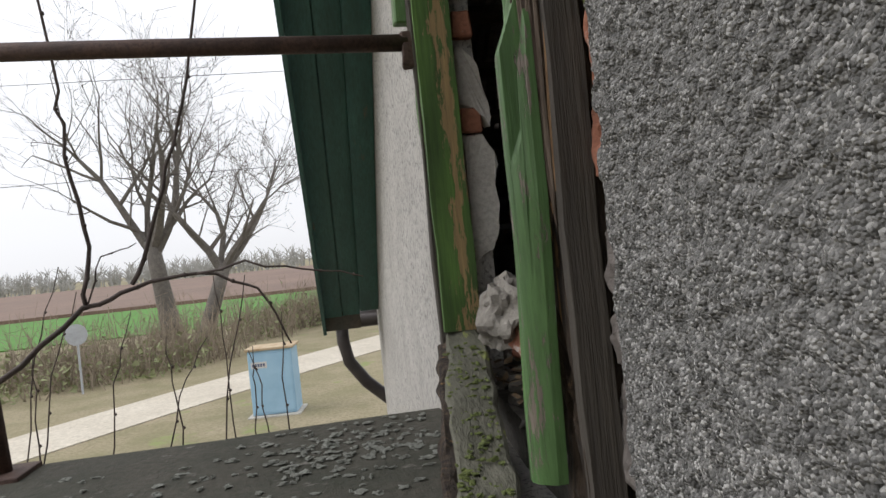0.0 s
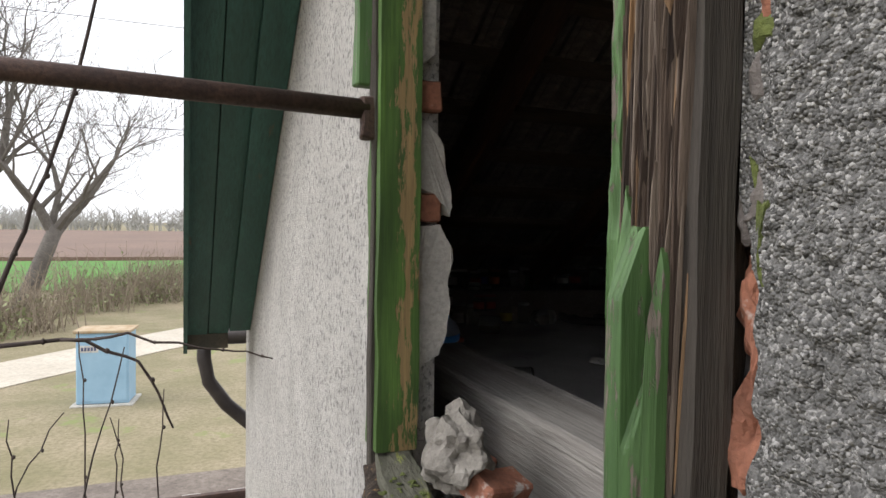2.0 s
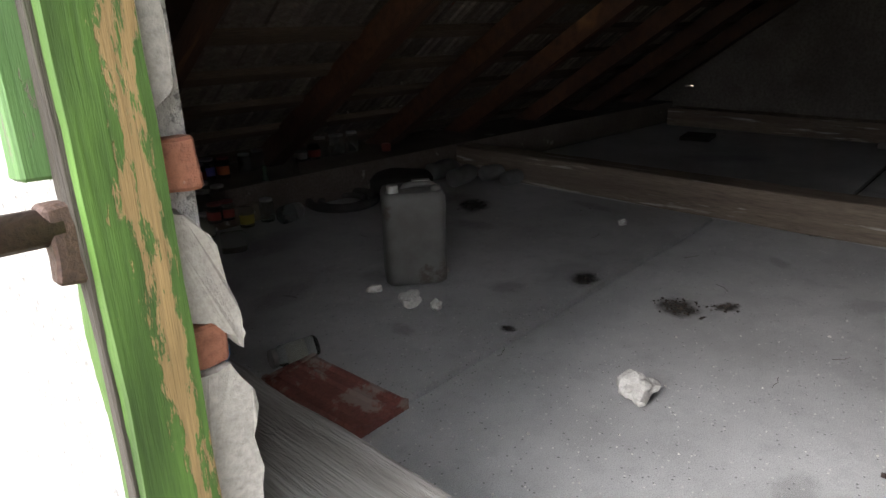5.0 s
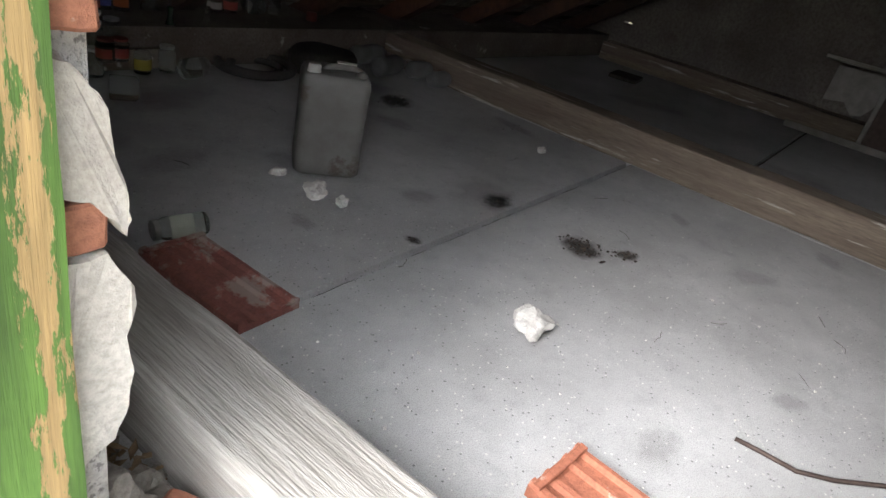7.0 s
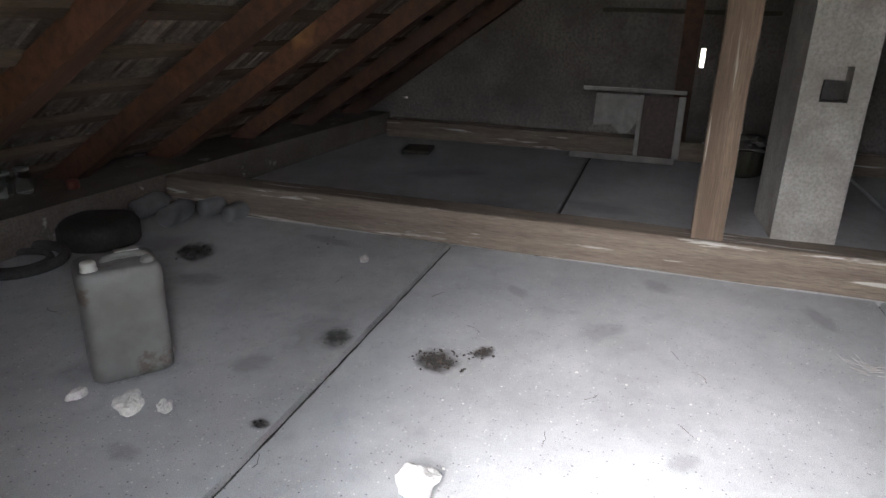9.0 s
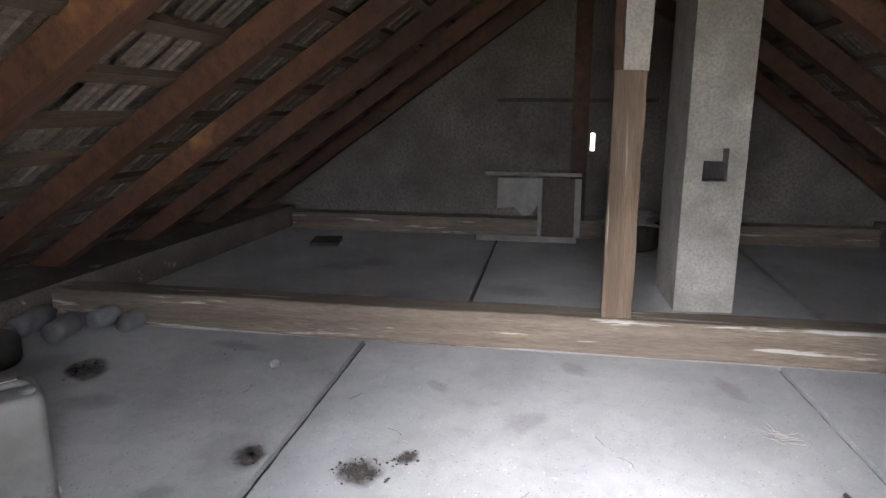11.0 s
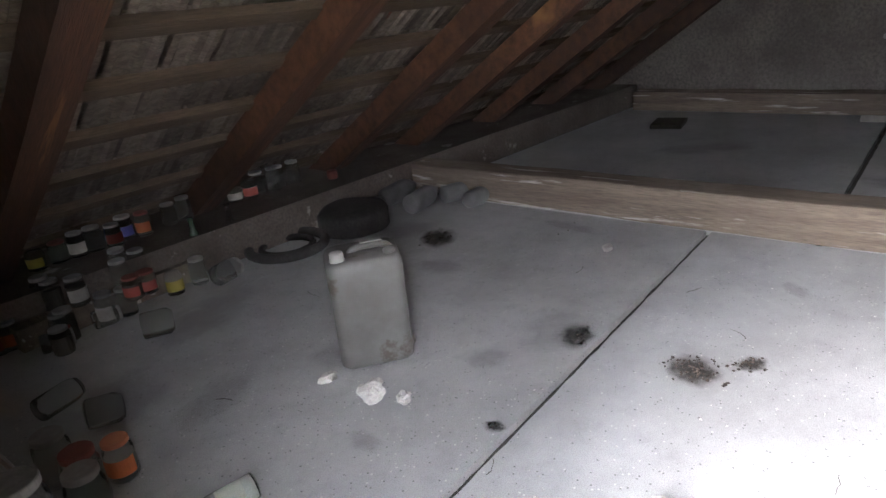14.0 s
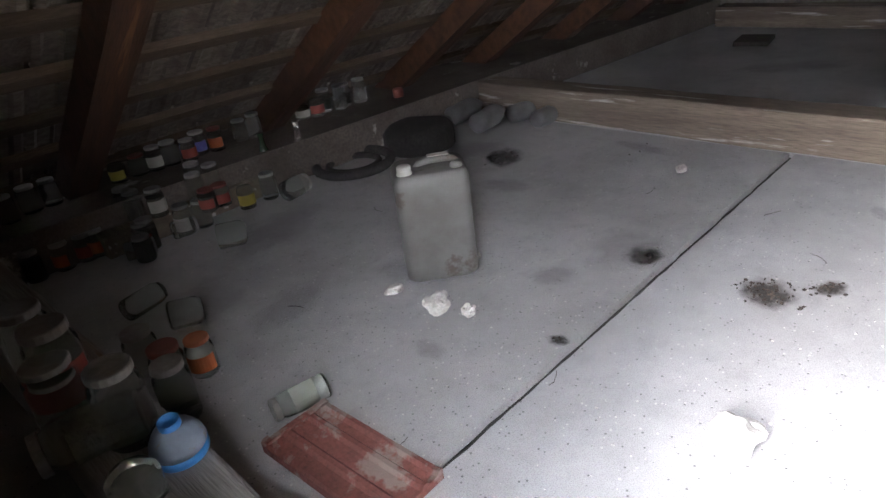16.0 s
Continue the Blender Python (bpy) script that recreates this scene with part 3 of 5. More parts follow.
def covering(side, holes):
    """The closed tile skin over the laths, with a few slipped spots left open."""
    bm = bmesh.new()
    xs = [WALL - 0.36] + [1.5 + 0.25 * i for i in range(24)] + [FAR + 0.4]
    vs = []
    steps = 96
    for hx, hy in holes:
        xs += [hx - 0.012, hx + 0.012]
    xs.sort()
    for x in xs:
        p, q = slope_points(x, side, 0.235)
        vs.append([bm.verts.new(p.lerp(q, j / steps)) for j in range(steps + 1)])
    for i in range(len(xs) - 1):
        for j in range(steps):
            bm.faces.new((vs[i][j], vs[i + 1][j], vs[i + 1][j + 1], vs[i][j + 1]))
    gone = [f for f in bm.faces if any(abs(f.calc_center_median().x - hx) < 0.011 and abs(f.calc_center_median().y - hy) < 0.02 for hx, hy in holes)]
    bmesh.ops.delete(bm, geom=gone, context="FACES_ONLY")
    top = bmesh.ops.extrude_face_region(bm, geom=list(bm.faces))
    for v in top["geom"]:
        if isinstance(v, bmesh.types.BMVert):
            v.co.z += 0.03
    bmesh.ops.recalc_face_normals(bm, faces=bm.faces)
    return bm


# where a tile has slipped and daylight shows
SLIPPED = [(2.01, 4.17), (2.09, 5.02), (4.46, 4.47)]
part("tile_skin", covering(1, SLIPPED), M["tileback"], roof)
part("tile_skin", covering(-1, ()), M["tileback"], roof)
for side in (1, -1):
    for j in range(15):
        f = (j + 0.6) / 15
        bm = bmesh.new()
        pts = []
        for x in (WALL_IN + 0.01, 2.9, 4.4, 5.9, FAR):
            p, q = slope_points(x, side, 0.165 + 0.004 * noise.noise(Vector((x, j, side))))
            pts.append(p.lerp(q, f))
        rows = [[bm.verts.new(c + Vector((0, dy * side, dz))) for dy, dz in ((-0.024, 0.0), (0.024, -0.036), (0.03, -0.005), (-0.018, 0.032))] for c in pts]
        for a, b in zip(rows, rows[1:]):
            for k in range(4):
                n = (k + 1) % 4
                bm.faces.new((a[k], a[n], b[n], b[k]))
        bmesh.ops.recalc_face_normals(bm, faces=bm.faces)
        part("lath", bm, M["lath"], roof)
part("ridge_board", bar(WALL_IN, FAR, RIDGE_Y - 0.03, RIDGE_Y + 0.03, 2.28, 2.4, "x", 8), M["rafter"], roof)

# verge overhang outside, boarded on its underside
verge = thing("verge_soffit", "dark teal painted boards under the roof overhang", "soffit", kind="structure")
def verge_board(x0, x1, lift, thick, mat, name, y_low=EAVE_L + 0.06):
    bm = bmesh.new()
    for s in ((1, RIDGE_Y, y_low), (-1, RIDGE_Y, EAVE_R)):
        pts = [(y, roof_under(y) + lift) for y in (s[1], (s[1] + s[2]) / 2, s[2])]
        rows = [[bm.verts.new((x, y, z + d)) for x, d in ((x0, 0), (x1, 0), (x1, thick), (x0, thick))] for y, z in pts]
        for a, b in zip(rows, rows[1:]):
            for k in range(4):
                n = (k + 1) % 4
                bm.faces.new((a[k], a[n], b[n], b[k]))
        bm.faces.new(rows[0][::-1])
        bm.faces.new(rows[-1])
    bmesh.ops.recalc_face_normals(bm, faces=bm.faces)
    return part(name, bm, mat, verge)
verge_board(0.915, 0.937, -0.1, 0.3, M["teal"], "barge_board", EAVE_L - 0.18)
verge_board(0.937, 1.05, 0.0, 0.025, M["teal"], "soffit_board", EAVE_L - 0.2)
verge_board(1.056, 1.17, 0.004, 0.025, M["teal"], "soffit_board", EAVE_L - 0.2)
verge_board(0.94, WALL - 0.004, 0.032, 0.02, M["teal"], "backing_board", EAVE_L - 0.2)
verge_board(1.172, WALL - 0.004, -0.05, 0.06, M["teal"], "wall_fillet", EAVE_L - 0.3)
part("eave_end_board", box(0.937, 1.17, EAVE_L - 0.198, EAVE_L - 0.17, -0.15, 0.1, 0.003), M["eavewood"], verge)

downpipe = thing("downpipe", "dark metal rainwater downpipe with a swan neck", "downpipe")
bm = bmesh.new()
tube(bm, [(1.04, 5.36, -0.1), (1.04, 5.36, -0.27), (1.07, 5.36, -0.42), (1.18, 5.36, -0.58), (1.38, 5.36, -0.77), (1.48, 5.36, -0.9), (1.5, 5.36, -1.2), (1.5, 5.36, GROUND)], 0.045, 10)
part("pipe", bm, M["darkmetal"], downpipe, smooth=True)
bm = bmesh.new()
tube(bm, [(0.92, 5.36, -0.12), (4.0, 5.36, -0.14), (7.7, 5.36, -0.16)], 0.06, 10)
part("gutter", bm, M["darkmetal"], downpipe, smooth=True)

# ---- the landing outside ----
landing = thing("landing", "dark mossy concrete landing at the top of steps", "landing", kind="structure")
part("slab", roughen(box(-0.6, WALL - 0.004, 1.05, 2.35, -0.24, -0.08, 0.008), 0.006, 5, 3, 9), M["landing"], landing)
for k in range(1, 13):
    part("step", box(-0.5, WALL - 0.004, 1.05 - 0.2 * k, 1.05 - 0.2 * k + 0.2, GROUND, -0.08 - 0.19 * k), M["landing"], landing)
part("support_wall", box(-0.5, -0.2, 1.01, 2.1, GROUND, -0.245), M["stucco"], landing)
lich = bmesh.new()
rng = random.Random(9)
for i in range(330):
    if rng.random() < 0.6:
        cx, cy = rng.gauss(1.05, 0.14), rng.gauss(2.04, 0.13)
    else:
        cx, cy = rng.uniform(0.1, 1.2), rng.uniform(1.4, 2.15)
    if cx > 1.24 or cy > 2.28:
        continue
    lump(lich, (cx, cy + 0.04, -0.076), (rng.uniform(0.003, 0.012), rng.uniform(0.003, 0.011), rng.uniform(0.001, 0.003)), i, 2, 0.9)
ob = part("lichen", lich, M["lichen"], landing)
tagged(ob, kind="stuff")

rail = thing("handrail", "rusty steel pipe handrail on a welded post", "handrail")
bm = bmesh.new()
tube(bm, [(WALL - 0.02, 2.195, 0.862), (0.7, 2.19, 0.878), (0.16, 2.185, 0.89)], 0.021, 12)
part("rail_pipe", bm, M["rust"], rail, smooth=True)
bm = bmesh.new()
tube(bm, [(0.225, 2.28, -0.08), (0.21, 2.25, 0.4), (0.19, 2.19, 0.9)], 0.024, 12)
part("post", bm, M["rust"], rail, smooth=True)
part("foot_plate", box(0.16, 0.29, 2.21, 2.34, -0.082, -0.068, 0.002), M["rust"], rail)
part("wall_bracket", roughen(box(WALL - 0.035, WALL + 0.005, 2.175, 2.205, 0.8, 0.885, 0.004), 0.008, 20, 2, 2), M["rust"], rail)

# ---- the hatch frame ----
hatch = thing("door_frame", "green painted wooden hatch frame, peeling and rotten", "door frame")
part("left_post", bar(WALL - 0.005, WALL + 0.085, 2.15, 2.235, 0.145, HATCH_TOP, "z", 26, 0.005, 9, 3), M["green"], hatch)
part("architrave", roughen(box(WALL - 0.045, WALL - 0.006, 2.19, 2.225, 0.91, HATCH_TOP, 0.004), 0.005, 14, 4, 6), M["greenpale"], hatch)
part("splintered_edge", roughen(box(WALL - 0.014, WALL + 0.0, 2.175, 2.2, -0.05, HATCH_TOP, 0.003), 0.008, 22, 8, 9), M["greywood"], hatch)
part("head", box(WALL, WALL + 0.09, HATCH0, HATCH1, HATCH_TOP - 0.08, HATCH_TOP + 0.02, 0.004), M["green"], hatch)


def rot_post(x0, x1, y0, y1, z0, z1, amount, seed):
    bm = box(x0, x1, y0, y1, z0, z1)
    es = [e for e in bm.edges if abs((e.verts[0].co - e.verts[1].co).z) > 0.5]
    bmesh.ops.subdivide_edges(bm, edges=es, cuts=60)
    es = [e for e in bm.edges if abs((e.verts[0].co - e.verts[1].co).z) < 1e-4]
    bmesh.ops.subdivide_edges(bm, edges=es, cuts=7, use_grid_fill=True)
    for v in bm.verts:
        p = Vector((v.co.x * 55, v.co.y * 75, v.co.z * 7 + seed))
        d = amount * (abs(noise.noise(p)) * 2 - 0.3) + amount * 0.7 * noise.noise(Vector((v.co.x * 90, v.co.y * 90, v.co.z * 30)))
        v.co.x += max(d, -0.002)
        v.co.y += 0.3 * d
    return bm


part("right_post_core", rot_post(WALL - 0.002, WALL + 0.06, 1.266, 1.338, 0.0, HATCH_TOP, 0.022, 1.0), M["rotten"], hatch, "crumbling rotten brown core")
part("right_post_back", bar(WALL - 0.004, WALL + 0.034, 1.251, 1.27, -0.1, HATCH_TOP, "z", 20, 0.004, 8, 6), M["greywood"], hatch, "weathered bare grey timber")


def jamb_cover():
    """The rounded green front of the jamb, broken off raggedly above, with a bare streak."""
    bm = bmesh.new()
    ny, nz = 26, 90
    rows = []
    for b in range(nz + 1):
        row = []
        for a in range(ny + 1):
            u = a / ny
            y = 1.27 + 0.052 * u
            top = 0.6 + 0.05 * noise.noise(Vector((y * 70, 1.7, 0))) + (0.16 * (u - 0.55) if u > 0.55 else 0.0) - (0.12 if 0.1 < u < 0.34 else 0.0)
            z = 0.075 + (top - 0.075) * b / nz
            x = 1.246 + 0.024 * abs(2 * u - 1) ** 2.6 + 0.0025 * noise.noise(Vector((y * 30, z * 5, 3))) + 0.0012 * noise.noise(Vector((y * 190, z * 9, 8)))
            x += (1.276 - x) * min(0.95, max(0.0, (z - top + 0.06 + 0.04 * noise.noise(Vector((y * 120, 0, 5)))) / 0.07))
            row.append(bm.verts.new((x, y + 0.004 * noise.noise(Vector((0, z * 6, 2))) + 0.028 * max(0.0, 0.4 - z) / 0.3, z)))
        rows.append(row)
    for p, q in zip(rows, rows[1:]):
        for k in range(ny):
            bm.faces.new((p[k], q[k], q[k + 1], p[k + 1]))
    ext = bmesh.ops.extrude_face_region(bm, geom=list(bm.faces))
    for v in ext["geom"]:
        if isinstance(v, bmesh.types.BMVert):
            v.co.x = 1.281
    bmesh.ops.recalc_face_normals(bm, faces=bm.faces)
    return bm


part("loose_strip", jamb_cover(), M["greenpale"], hatch, "rounded pale green jamb cover broken off above")


def splinters(y0, y1, z0, z1, x, n, seed):
    """Upright slivers of rotten wood standing off the core."""
    r = random.Random(seed)
    bm = bmesh.new()
    for q in range(n):
        y, z = r.uniform(y0, y1), r.uniform(z0, z1)
        ln, w, d = r.uniform(0.04, 0.26), r.uniform(0.0009, 0.0034), r.uniform(0.003, 0.01)
        skew = r.gauss(0, 0.008)
        xf = x - r.uniform(0.0, 0.012) + 0.012 * noise.noise(Vector((y * 60, z * 4, 1)))
        rows = []
        for f, sc in ((0, 0.25), (0.2, 0.9), (0.55, 1.0), (0.85, 0.7), (1.0, 0.15)):
            c = Vector((xf + 0.003 * r.random(), y + skew * f * ln * 3, z + (f - 0.5) * ln))
            rows.append([bm.verts.new(c + Vector((dx * d * sc, dy * w * sc, r.uniform(-0.006, 0.006)))) for dx, dy in ((-0.5, -0.3), (-0.5, 0.4), (0.8, 1.0), (0.8, -1.0))])
        for a, b in zip(rows, rows[1:]):
            for k in range(4):
                bm.faces.new((a[k], a[(k + 1) % 4], b[(k + 1) % 4], b[k]))
        bm.faces.new(rows[0][::-1])
        bm.faces.new(rows[-1])
    bmesh.ops.recalc_face_normals(bm, faces=bm.faces)
    return bm


ob = part("splinters", splinters(1.268, 1.335, 0.45, HATCH_TOP - 0.1, WALL - 0.004, 900, 17), M["splinter"], hatch, "dark and tan splinters of rotten wood")
tagged(ob, kind="stuff")
part("upper_strip", rot_post(WALL - 0.02, WALL - 0.002, 1.332, 1.346, 0.5, HATCH_TOP, 0.006, 9.0), M["greenpale"], hatch)
SILL = Matrix.Translation((1.335, 2.17, 0.145)) @ Vector((-0.105, -0.64, -0.13)).to_track_quat("Y", "Z").to_matrix().to_4x4()
bm = roughen(box(-0.045, 0.045, -0.05, 0.95, -0.045, 0.0, 0.006), 0.014, 15, 5, 14)
bmesh.ops.transform(bm, matrix=SILL, verts=bm.verts)
part("sill", bm, M["sill"], hatch, "rotten mossy sill board fallen askew")
bm = roughen(box(0.03, 0.062, 0.0, 0.93, -0.15, -0.03, 0.004), 0.024, 21, 2, 14)
bmesh.ops.transform(bm, matrix=SILL, verts=bm.verts)
part("sill_rot", bm, M["rotten"], hatch, "crumbled rotten edge of the sill")
bm = bmesh.new()
rng = random.Random(21)
for i in range(190):
    c = SILL @ Vector((rng.uniform(-0.035, 0.045), rng.uniform(0.1, 0.85), 0.002))
    lump(bm, c, (rng.uniform(0.002, 0.007), rng.uniform(0.002, 0.007), 0.0022), i, 2, 0.7)
ob = part("moss", bm, M["moss"], hatch)
tagged(ob, kind="stuff")

# broken plaster and brick ends round the hatch
def reveal_piece(name, outline, x0, x1, y, depth, mat, seed):
    """A ragged slab of reveal plaster: outline in (x, z)."""
    bm = prism([(1.39 + (a - 1.352) * 1.55, b - 0.03) for a, b in outline], y + 0.07, y + 0.07 + depth, "y")
    return part(name, roughen(roughen(bm, 0.008, 18, seed, 5), 0.004, 60, seed), mat, gable)


reveal_piece("reveal_plaster", [(1.352, 0.33), (1.385, 0.36), (1.4, 0.45), (1.402, 0.6), (1.385, 0.65), (1.352, 0.65)], 0, 0, 2.12, 0.04, M["plaster"], 1)
reveal_piece("reveal_plaster", [(1.352, 0.73), (1.372, 0.72), (1.398, 0.67), (1.4, 0.74), (1.385, 0.82), (1.365, 0.88), (1.352, 0.88)], 0, 0, 2.12, 0.04, M["plaster"], 2)
reveal_piece("reveal_plaster", [(1.352, 1.0), (1.372, 1.02), (1.375, 1.3), (1.395, 1.5), (1.37, 1.8), (1.352, 1.8)], 0, 0, 2.12, 0.04, M["plaster"], 3)
for z, h in ((0.66, 0.06), (0.9, 0.065), (1.4, 0.06)):
    part("brick", roughen(box(1.39, 1.442, 2.19, 2.225, z - 0.03, z - 0.03 + h, 0.004), 0.005, 20, z, 2), M["brick"], gable)
zz = -0.05
rng = random.Random(5)
while zz < 1.8:
    h = rng.uniform(0.06, 0.15)
    mat = M["brick"] if rng.random() < 0.35 else M["mortar"]
    bm = lump(bmesh.new(), (WALL_R + 0.026, 1.238 + rng.uniform(-0.006, 0.006), zz + h / 2), (0.026, 0.022, h * 0.6), zz * 7, 4, 0.3)
    part("edge_lump", roughen(bm, 0.006, 60, zz), mat, gable)
    zz += h
for k, (z, h) in enumerate(((0.62, 0.1), (0.78, 0.06), (0.88, 0.13), (1.08, 0.07), (1.24, 0.12), (1.45, 0.1))):
    part("algae_patch", roughen(lump(bmesh.new(), (WALL_R + 0.012, 1.228, z), (0.014, 0.012, h * 0.55), k + 90, 3, 0.5), 0.006, 50, k), M["moss"], gable, "green algae on the broken edge")

# threshold beam just inside
beam = solo("threshold_beam", bar(1.6, 1.8, -1.3, 4.55, 0.0, 0.22, "y", 60, 0.008, 4, 2), M["beamgrey"], "bleached grey timber beam lying along the gable foot", "beam")
bev = beam.modifiers.new("edge", "BEVEL")
bev.width = 0.012
bev.segments = 2

tie = solo("tie_beam", bar(4.5, 4.68, foot_r(4.5) + 0.24, foot(4.5) - 0.24, 0.0, 0.19, "y", 50, 0.008, 3, 5), M["tiebeam"], "dusty tie beam lying across the attic floor", "beam")
bev = tie.modifiers.new("edge", "BEVEL")
bev.width = 0.012
bev.segments = 2
gbeam = solo("gable_beam", bar(FAR - 0.2, FAR - 0.013, foot_r(FAR) + 0.24, foot(FAR) - 0.24, 0.0, 0.16, "y", 40, 0.006, 3, 7), M["tiebeam"], "dusty beam along the foot of the far gable", "beam")

post = thing("roof_post", "squared timber post with a limewashed upper end", "post")
part("shaft", bar(4.52, 4.66, 1.343, 1.484, 0.188, 1.36, "z", 20, 0.005, 5, 1), M["postwood"], post)
part("splice", bar(4.5, 4.64, 1.335, 1.45, 1.36, 2.42, "z", 16, 0.006, 5, 2), M["chimney"], post, "limewashed spliced piece")
part("splice_back", bar(4.56, 4.67, 1.452, 1.49, 1.36, 2.42, "z", 16, 0.005, 5, 2), M["rafter"], post)
post2 = solo("gable_post", bar(FAR - 0.17, FAR - 0.035, 1.49, 1.63, 0.16, 2.3, "z", 14, 0.005, 5, 4), M["rafter"], "dark brown post standing before the far gable", "post")

chim = thing("chimney", "limewashed square chimney stack with a soot door opening", "chimney")
def chimney_mesh():
    bm = bmesh.new()
    x0, x1, y0, y1 = 5.28, 5.82, 0.685, 1.02
    hy0, hy1, hz0, hz1 = 0.785, 0.92, 0.775, 0.96
    ys, zs = (y0, hy0, hy1, y1), (0.0, hz0, hz1, 2.9)
    front = [[bm.verts.new((x0, y, z)) for z in zs] for y in ys]
    back = [bm.verts.new((x1, y, z)) for y, z in ((y0, 0.0), (y1, 0.0), (y1, 2.9), (y0, 2.9))]
    for a in range(3):
        for b in range(3):
            if (a, b) != (1, 1):
                bm.faces.new((front[a][b], front[a][b + 1], front[a + 1][b + 1], front[a + 1][b]))
    lip = [front[1][1], front[2][1], front[2][2], front[1][2]]
    deep = [bm.verts.new(v.co + Vector((0.12, 0, 0))) for v in lip]
    for k in range(4):
        bm.faces.new((lip[k], lip[(k + 1) % 4], deep[(k + 1) % 4], deep[k]))
    bm.faces.new(deep)
    bm.faces.new(back)
    bm.faces.new([front[a][0] for a in range(4)] + [back[1], back[0]])
    bm.faces.new([front[a][3] for a in range(4)] + [back[2], back[3]])
    bm.faces.new(front[0] + [back[3], back[0]])
    bm.faces.new(front[3] + [back[2], back[1]])
    bmesh.ops.recalc_face_normals(bm, faces=bm.faces)
    return bm
ob = part("chimney_body", chimney_mesh(), M["chimney"], chim)
ob.matrix_world = Matrix.Translation((5.28, 1.02, 0)) @ pose(0, 0, 0, 0, 0, 3.5) @ Matrix.Translation((-5.28, -1.02, 0))
ob = part("soot_door", roughen(box(5.36, 5.385, 0.79, 0.9, 0.78, 0.88), 0.003, 20, 1, 2), M["rubber"], chim, "dark sooty opening")

# ---- ground and landscape ----
ground = solo("ground", prism([(-1500, -1500), (1500, -1500), (1500, 1500), (-1500, 1500)], GROUND - 0.5, GROUND, "z"), M["ground"], "dry spring grass on bare earth", "ground", kind="structure")
solo("track_bed", prism([(-200, 5.9), (200, 5.9), (200, 9.6), (-200, 9.6)], GROUND + 0.004, GROUND + 0.03, "z"), M["ballast"], "brown gravel of the railway bed", "ballast", kind="structure")
road_pts = [(x, 17.5 + 1.18 * (x + 3.14) - 0.02 * (x + 3.14) ** 2) for x in (-22, -14, -9, -5.3, -3, 0, 2, 6, 14, 24)]
solo("road", prism(road_pts + [(x + 0.4, y - 2.75 - 0.01 * x) for x, y in road_pts[::-1]], GROUND + 0.004, GROUND + 0.02, "z"), M["road"], "pale gravel farm road", "road", kind="structure")
solo("crop_field", prism([(-60, 34), (60, 34), (80, 58), (-80, 58)], GROUND + 0.004, GROUND + 0.06, "z"), M["crop"], "strip of young green crop", "field", kind="structure")
solo("ploughed_field", prism([(-300, 59), (300, 59), (500, 210), (-500, 210)], GROUND + 0.004, GROUND + 0.3, "z"), M["plough"], "bare brown ploughed field", "field", kind="structure")

track = thing("railway_track", "railway track with worn rails on pale concrete sleepers", "railway track")
for y in (6.87, 8.3):
    part("rail", prism([(y - 0.06, GROUND + 0.1), (y + 0.06, GROUND + 0.1), (y + 0.06, GROUND + 0.115), (y + 0.01, GROUND + 0.13), (y + 0.01, GROUND + 0.21), (y + 0.035, GROUND + 0.22), (y + 0.035, GROUND + 0.25), (y - 0.035, GROUND + 0.25), (y - 0.035, GROUND + 0.22), (y - 0.01, GROUND + 0.21), (y - 0.01, GROUND + 0.13), (y - 0.06, GROUND + 0.115)], -60, 60, "x"), M["rust"], track)
sl = mesh_of("sleeper", box(-0.11, 0.11, 6.4, 8.75, GROUND - 0.05, GROUND + 0.1, 0.015), M["sleeper"])
for i in range(40):
    ob = new("sleeper", sl)
    ob.location = (-12 + 0.5 * i, 0, 0)
    ob.parent = track

cabinet = thing("utility_cabinet", "pale blue steel utility cabinet with a rusty lid", "cabinet", at=pose(-0.8, 13.5, GROUND, 0, 0, -8))
part("body", box(0.0, 0.84, 0.0, 0.55, 0.03, 1.26, 0.012), M["boxblue"], cabinet)
part("top_lid", box(-0.04, 0.88, -0.04, 0.59, 1.262, 1.31, 0.008), M["boxtop"], cabinet)
part("door", box(0.03, 0.81, -0.018, 0.003, 0.08, 1.2, 0.005), M["boxblue"], cabinet)
part("label_plate", box(0.06, 0.36, -0.026, -0.016, 0.93, 1.05, 0.002), M["white"], cabinet)
for i in range(5):
    part("lettering", box(0.09 + 0.05 * i, 0.125 + 0.05 * i, -0.029, -0.025, 0.96, 1.02), M["letters"], cabinet)
part("plinth", box(-0.08, 0.92, -0.1, 0.65, -0.02, 0.028, 0.01), M["sleeper"], cabinet)

sign = thing("road_sign", "round road sign seen from its grey back", "road sign", at=pose(-5.76, 18.95, GROUND))
part("pole", tube(bmesh.new(), [(0, 0, 0), (0, 0, 1.75)], 0.03, 8), M["sign"], sign)
bm = lathe([(0.28, -0.01), (0.28, 0.01)], 20)
bmesh.ops.transform(bm, matrix=pose(0, -0.04, 1.55, 90), verts=bm.verts)
part("disc", bm, M["sign"], sign)


